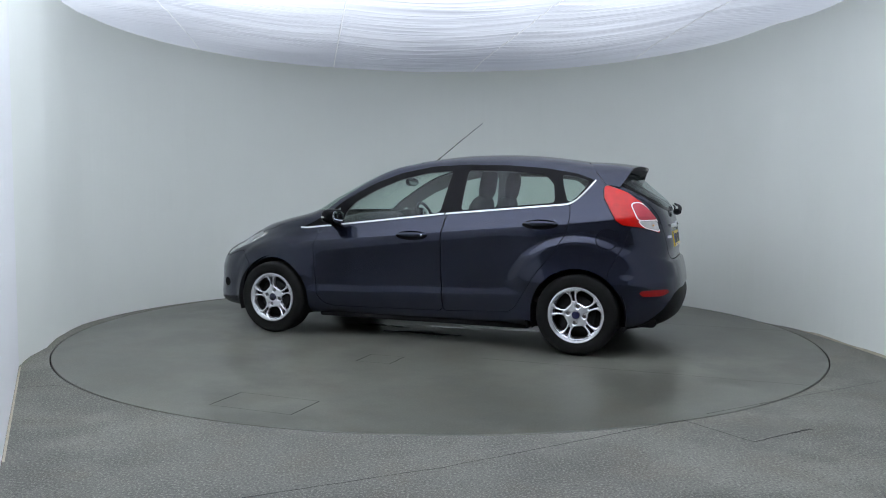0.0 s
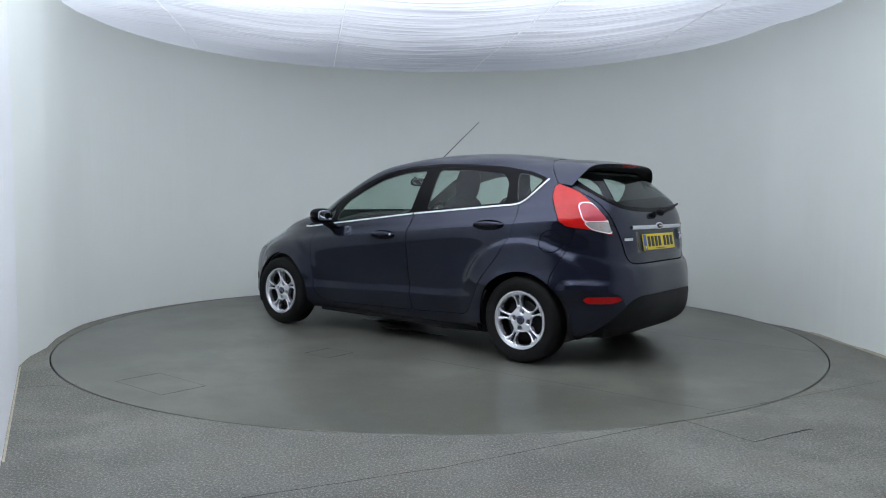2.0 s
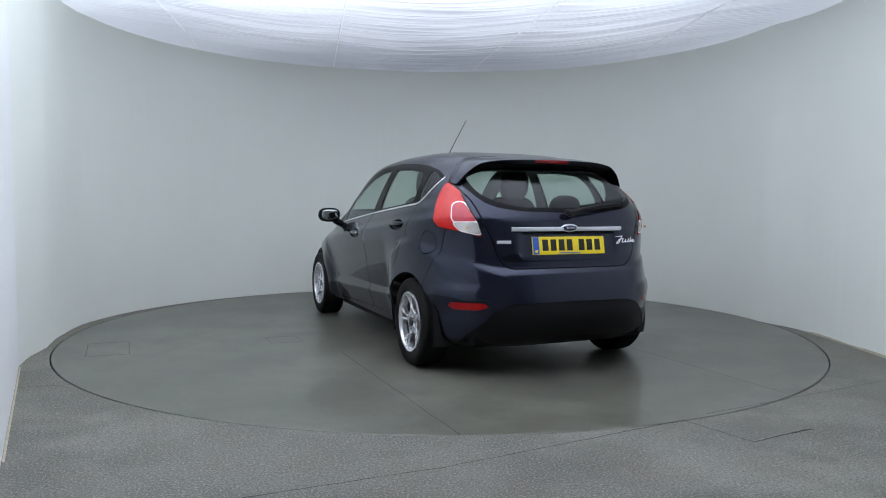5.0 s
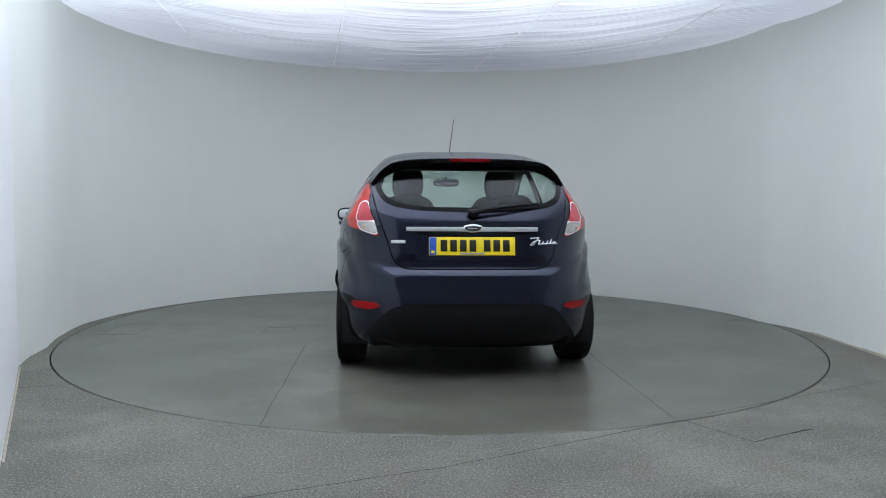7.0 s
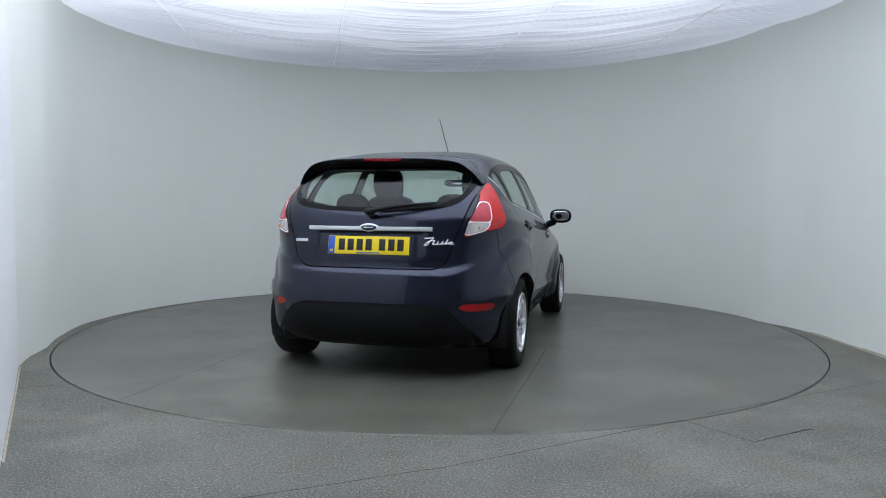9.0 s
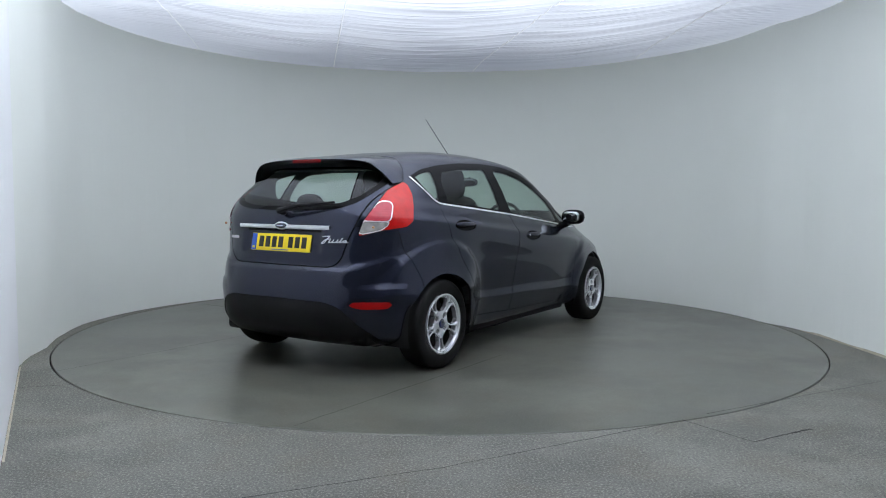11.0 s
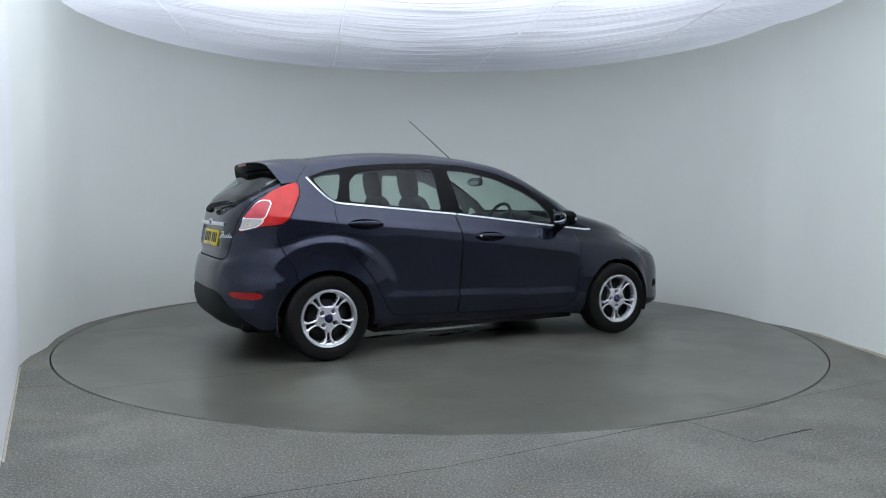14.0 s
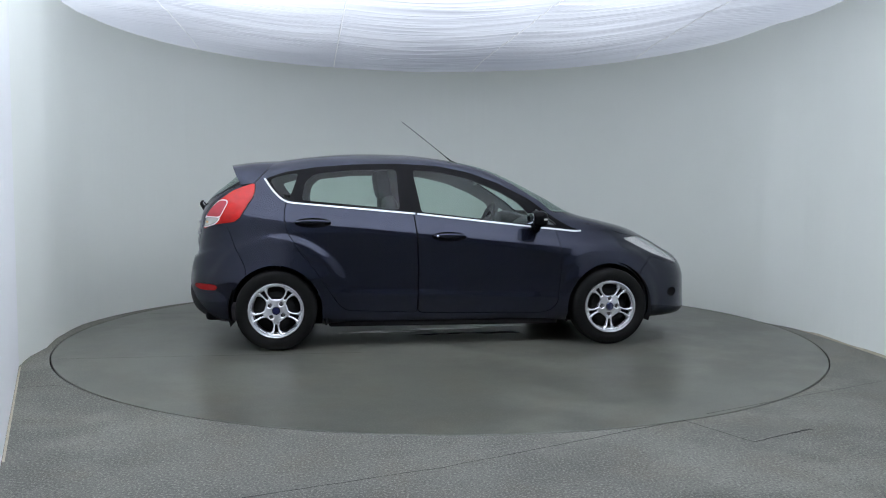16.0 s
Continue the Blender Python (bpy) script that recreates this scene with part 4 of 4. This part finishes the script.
        sector = lambda v, a0=a0: np.cos(np.arctan2(v[:, 2], v[:, 0]) - a0) - math.cos(step / 2)
        v_, f_ = cast(arms.inside(sector), "spoke")
        wall_f += [tuple(i + len(wall_v) for i in q) for q in f_]
        wall_v += v_
    v_, f_ = cast(hub, "hub", "silver wheel hub")
    wall_f += [tuple(i + len(wall_v) for i in q) for q in f_]
    wall_v += v_
    mesh_obj("cast_edges", wall_v, wall_f, M_ALLOY, w, "silver inner edges of the wheel openings")
    part("centre_cap", lathe_bm([(0.030, 0.066), (0.030, 0.077), (0.026, 0.081), (0.001, 0.083)], 32), M_BADGE, w, "dark blue centre cap")
    for k in range(4):
        a = radians(73 + 90 * k)
        bm = lathe_bm([(0.0085, 0.040), (0.0085, 0.060), (0.006, 0.064), (0.001, 0.064)], 10)
        bmesh.ops.translate(bm, vec=(0.058 * math.cos(a), 0, 0.058 * math.sin(a)), verts=bm.verts[:])
        part("wheel_nut", bm, M_STEEL, w, "dull steel wheel nut")
    # near-black disc and backplate: shade of the wheel openings put into colour
    part("brake_disc", lathe_bm([(0.13, 0.02), (0.13, 0.03), (0.04, 0.034), (0.001, 0.034)], 40), M_INNER, w, "dark brake disc")
    part("brake_backplate", lathe_bm([(0.174, -0.06), (0.17, -0.02), (0.05, -0.015), (0.001, -0.015)], 32), M_INNER, w)
    return w


first = build_wheel()
wheels = []
for i, (x, sgn, roll) in enumerate(((AXLE, 1, 150), (AXLE, -1, 252), (-AXLE, 1, 154), (-AXLE, -1, 36))):
    m = pose(x, 0.747 * sgn, HUB_Z, 0, 0, 0 if sgn > 0 else 180) @ pose(0, 0, 0, 0, roll, 0)
    if i == 0:
        first.matrix_basis = m
    else:
        copy_thing(first, m)

# arch liners, underbody
for ax in (AXLE, -AXLE):
    for sgn in (1, -1):
        rows = []
        for yy in (0.50, 0.80):
            rows.append([(ax + 0.342 * math.cos(a), sgn * yy, HUB_Z + 0.342 * math.sin(a)) for a in np.linspace(-0.35, math.pi + 0.35, 26)])
        bm = loft_bm(rows)
        vs = [bm.verts.new((ax + 0.342 * math.cos(a), sgn * 0.50, HUB_Z + 0.342 * math.sin(a))) for a in np.linspace(-0.35, math.pi + 0.35, 26)]
        bm.faces.new(vs)
        part("arch_liner", bm, M_INNER, car, "black wheel arch liner")
part("underbody", box_bm(3.1, 0.98, 0.13, pose(0.05, 0, 0.200), 0.02), M_INNER, car, "dark underbody")
part("sill_floor", box_bm(1.75, 1.40, 0.08, pose(0.0, 0, 0.185), 0.02), M_INNER, car, "dark floor pan")
part("rear_valance", box_bm(0.22, 1.25, 0.08, pose(-1.66, 0, 0.235), 0.03), M_PLASTIC, car, "black rear valance")
part("silencer", ball_bm(0.12, 0.26, 0.075, pose(-1.60, -0.38, 0.24), 3.0, 12), M_STEEL, car, "dull steel exhaust silencer")
for sgn in (1, -1):
    part("mud_flap", box_bm(0.014, 0.13, 0.09, pose(-0.885, sgn * 0.75, 0.22, 0, 8, 0), 0.006), M_PLASTIC, car, "small black mud flap")


# ---- mirrors and handles ----
def build_mirror(sgn):
    h = part("door_mirror", ball_bm(0.062, 0.095, 0.062, pose(0.655, sgn * 0.885, 0.955, 0, 0, sgn * -10), 2.7, 18), M_GLOSSBLACK, car, "black door mirror housing")
    m = pose(0.600, sgn * 0.890, 0.957, 0, 0, sgn * -6)
    part("mirror_glass", ball_bm(0.006, 0.072, 0.044, m, 3.2, 14), M_MIRROR, h, "mirror glass")
    rows = []
    for t in np.linspace(0, 1, 6):
        c = Vector((0.665, sgn * (0.745 + 0.10 * t), 0.865 + 0.045 * t))
        rows.append([tuple(c + Vector((0.045 * (1 - 0.3 * t) * math.cos(a), 0, 0.032 * math.sin(a)))) for a in np.linspace(0, 2 * math.pi, 14, endpoint=False)])
    part("mirror_arm", loft_bm(rows, close=True, caps=True), M_GLOSSBLACK, h)
    part("side_indicator", ball_bm(0.018, 0.024, 0.010, pose(0.690, sgn * 0.958, 0.952, 0, 0, sgn * 50), 2.5, 10), M_CLEAR, h, "clear side indicator")


for s in (1, -1):
    build_mirror(s)
for (key, f), d in doors.items():
    s = -1 if f else 1
    hx, hz = (0.003, 0.822) if key == "front" else (-0.981, 0.921)
    rows = []
    for t in np.linspace(0, 1, 17):
        x = hx + 0.122 - 0.244 * t
        k = math.sin(math.pi * t)
        y = 0.832 + 0.018 * k ** 0.5
        hz_ = 0.007 + 0.011 * k ** 0.6
        rows.append([(x, s * (y + 0.010 * math.cos(a)), hz + 0.006 + hz_ * math.sin(a)) for a in np.linspace(0, 2 * math.pi, 12, endpoint=False)])
    part("door_handle", loft_bm(rows, close=True, caps=True), M_PAINT, d, "body-coloured door handle")
    if key == "front":
        part("door_lock", ball_bm(0.010, 0.006, 0.010, pose(hx - 0.085, s * 0.858, hz + 0.004), 2, 10), M_CHROME, d, "bright lock cylinder")

# ---- tailgate fittings ----
gx = lambda y, z: float(pchip(*zip(*TAIL), z)) + 1.65 * (1 - (1 - (abs(y) / 0.83) ** 4.3) ** (1 / 4.3))
rows = [[(gx(y, 0.914) - 0.004 - dx, y, 0.914 + dz) for y in np.linspace(0.402, -0.392, 30)] for dx, dz in ((-0.004, 0.0135), (0.008, 0.011), (0.010, 0.003), (0.006, -0.010), (-0.004, -0.0135))]
part("tailgate_bar", loft_bm(rows, caps=True), M_SATIN, car, "chrome bar across the tailgate")
bd = part("oval_badge", ball_bm(0.010, 0.062, 0.025, pose(-1.852, 0.003, 0.921), 2.0, 16), M_SATIN, car, "chrome-edged oval badge")
part("badge_face", ball_bm(0.010, 0.053, 0.018, pose(-1.8555, 0.003, 0.921), 2.0, 14), M_BADGE, bd, "dark blue oval face")
part("badge_bar", box_bm(0.004, 0.06, 0.005, pose(-1.8655, 0.003, 0.921), 0.0015), M_CHROME, bd, "small silver bar")
PX = -1.855
tilt = pose(PX, 0.007, 0.813, 0, 10.5, 0)
plate = part("number_plate", box_bm(0.008, 0.520, 0.111, tilt, 0.003), M_YELLOW, car, "yellow number plate with blue end band")
part("plate_band", box_bm(0.004, 0.042, 0.107, tilt @ pose(-0.0045, 0.236, 0), 0.001), M_BLUE, plate, "blue end band")
part("plate_mark", box_bm(0.002, 0.02, 0.014, tilt @ pose(-0.0066, 0.236, -0.035), 0.0005), M_YELLOW, plate)
for k, yy in enumerate((0.170, 0.112, 0.054, -0.004, -0.090, -0.148, -0.206)):
    part("plate_bar", box_bm(0.003, 0.040, 0.070, tilt @ pose(-0.0045, yy, 0.003), 0.001), M_INK, plate, "dark bar")
part("plate_strip", box_bm(0.003, 0.15, 0.006, tilt @ pose(-0.0045, 0.0, -0.046), 0.001), M_BLUE, plate, "thin dark strip")
part("small_badge", box_bm(0.006, 0.088, 0.018, pose(gx(0.45, 0.84) - 0.004, 0.450, 0.838, 0, 0, -11), 0.002), M_SATIN, car, "small silver badge")
SCRIPT = ((0.0, 0.026), (0.055, 0.030), (0.03, 0.0), (0.018, -0.018), (0.0, -0.020), (0.03, 0.008), (0.062, 0.012), (0.05, -0.012), (0.07, -0.012), (0.084, 0.008),
          (0.075, -0.012), (0.098, -0.010), (0.112, 0.010), (0.102, -0.012), (0.122, -0.006), (0.137, 0.020), (0.124, -0.012), (0.142, -0.004), (0.160, 0.004),
          (0.150, -0.013), (0.142, -0.002), (0.162, 0.002), (0.160, -0.012), (0.174, -0.010))
squiggle = [(gx(-0.345 - u, 0.838 + h_) - 0.004, -0.345 - u, 0.838 + h_ * 0.9) for u, h_ in curve_through(SCRIPT, 120)]
part("script_badge", tube_bm(squiggle, 0.0032, 0.0026, 6), M_SATIN, car, "flowing silver badge stroke")
# wiper
wp = part("rear_wiper", ball_bm(0.026, 0.036, 0.021, pose(-1.853, 0.0, 1.012, 20, 0, 0), 2.4, 12), M_PLASTIC, car, "black rear wiper")
arm = curve_through([(-1.868, 0.01, 1.010), (-1.872, -0.08, 1.034), (-1.856, -0.22, 1.054), (-1.812, -0.41, 1.072)], 12)
part("wiper_arm", tube_bm(arm, 0.019, 0.007, 8), M_PLASTIC, wp)
bl = curve_through([(-1.835, -0.04, 1.032), (-1.826, -0.2, 1.046), (-1.795, -0.44, 1.062)], 10)
part("wiper_blade", tube_bm(bl, 0.0075, 0.005, 6), M_RUBBER, wp)
# aerial
ae = part("aerial", ball_bm(0.045, 0.018, 0.016, pose(0.145, 0, 1.402, 0, 12, 0), 2.2, 12), M_PLASTIC, car, "thin black roof aerial")
part("aerial_stem", tube_bm([(0.15, 0, 1.405), (0.12, 0, 1.43), (0.09, 0, 1.452)], 0.0065, 0.005), M_PLASTIC, ae)
part("aerial_mast", tube_bm([(0.12, 0, 1.43), (-0.08, -0.003, 1.585), (-0.275, -0.009, 1.732)], 0.0034, 0.0022, 6), M_PLASTIC, ae)


# ---- cabin ----
def build_seat(x, y, name="front_seat", wide=0.46, back_h=0.60, rake=14):
    s = new(name)
    s.parent = car
    s.matrix_basis = pose(x, y, 0)
    part("cushion", ball_bm(0.25, wide / 2, 0.09, pose(0.22, 0, 0.52, 0, -6, 0), 4.0, 14), M_SEAT, s)
    part("backrest", ball_bm(0.065, wide / 2, back_h / 2, pose(-0.07, 0, 0.53 + back_h / 2, 0, -rake, 0), 3.6, 16), M_SEAT, s, "dark grey cloth backrest")
    part("headrest", ball_bm(0.05, 0.122, 0.125, pose(-0.170, 0, 0.53 + back_h + 0.085, 0, -rake + 4, 0), 3.0, 14), M_SEAT, s, "dark grey headrest")
    for yy in (0.05, -0.05):
        part("headrest_post", tube_bm([(-0.13, yy, 0.53 + back_h - 0.06), (-0.165, yy, 0.53 + back_h + 0.06)], 0.006), M_STEEL, s)
    return s


build_seat(-0.28, 0.36)
build_seat(-0.28, -0.36)
for yy in (0.36, -0.36):
    build_seat(-1.03, yy, "rear_seat", 0.62, 0.39, 20)
part("dashboard", ball_bm(0.24, 0.66, 0.17, pose(0.72, 0, 0.80, 0, 12, 0), 3.5, 18), M_DASH, car, "dark grey dashboard")
part("binnacle", ball_bm(0.10, 0.17, 0.06, pose(0.56, -0.36, 0.945, 0, 10, 0), 2.8, 12), M_DASH, car)
sw = new("steering_wheel")
sw.parent = car
sw.matrix_basis = pose(0.36, -0.36, 0.90, 0, -68, 0)
part("wheel_rim", tube_bm([(0.175 * math.cos(a), 0.175 * math.sin(a), 0) for a in np.linspace(0, 2 * math.pi, 41)], 0.014, n=10), M_DASH, sw, "dark steering wheel rim")
part("wheel_hub", ball_bm(0.055, 0.065, 0.03, None, 2.6, 12), M_DASH, sw)
part("wheel_spoke", box_bm(0.05, 0.34, 0.015, pose(0, 0, 0), 0.006), M_DASH, sw)
part("steering_column", tube_bm([(0, 0, -0.02), (0, 0, -0.2)], 0.03), M_DASH, sw)
rv = part("rear_view_mirror", ball_bm(0.018, 0.115, 0.036, pose(0.36, 0.0, 1.245), 3.0, 12), M_PLASTIC, car, "black rear-view mirror")
part("mirror_face", ball_bm(0.004, 0.106, 0.029, pose(0.342, 0.0, 1.245), 3.2, 10), M_MIRROR, rv)
part("mirror_stem", tube_bm([(0.37, 0, 1.26), (0.42, 0, 1.29)], 0.008), M_PLASTIC, rv)
part("parcel_shelf", box_bm(0.50, 1.16, 0.03, pose(-1.43, 0, 0.965), 0.012), M_DASH, car, "dark parcel shelf")
part("cabin_floor", box_bm(2.2, 1.36, 0.03, pose(-0.2, 0, 0.36), 0.01), M_DASH, car, "dark cabin floor")
part("boot_panel", box_bm(0.03, 1.15, 0.6, pose(-1.25, 0, 0.67), 0.01), M_DASH, car)


def motions():
    """The turntable turns and carries the car round with it."""
    deck_rows, car_rows = [], []
    for t, a in HEADING:
        c, s = math.cos(radians(a)), math.sin(radians(a))
        deck_rows.append((t, pose(DISC_X, DISC_Y, 0, rz=a)))
        car_rows.append((t, pose(c * CAR_OFF[0] - s * CAR_OFF[1], s * CAR_OFF[0] + c * CAR_OFF[1], 0.001, rz=a)))
    walk(turntable, deck_rows)
    walk(car, car_rows)


motions()
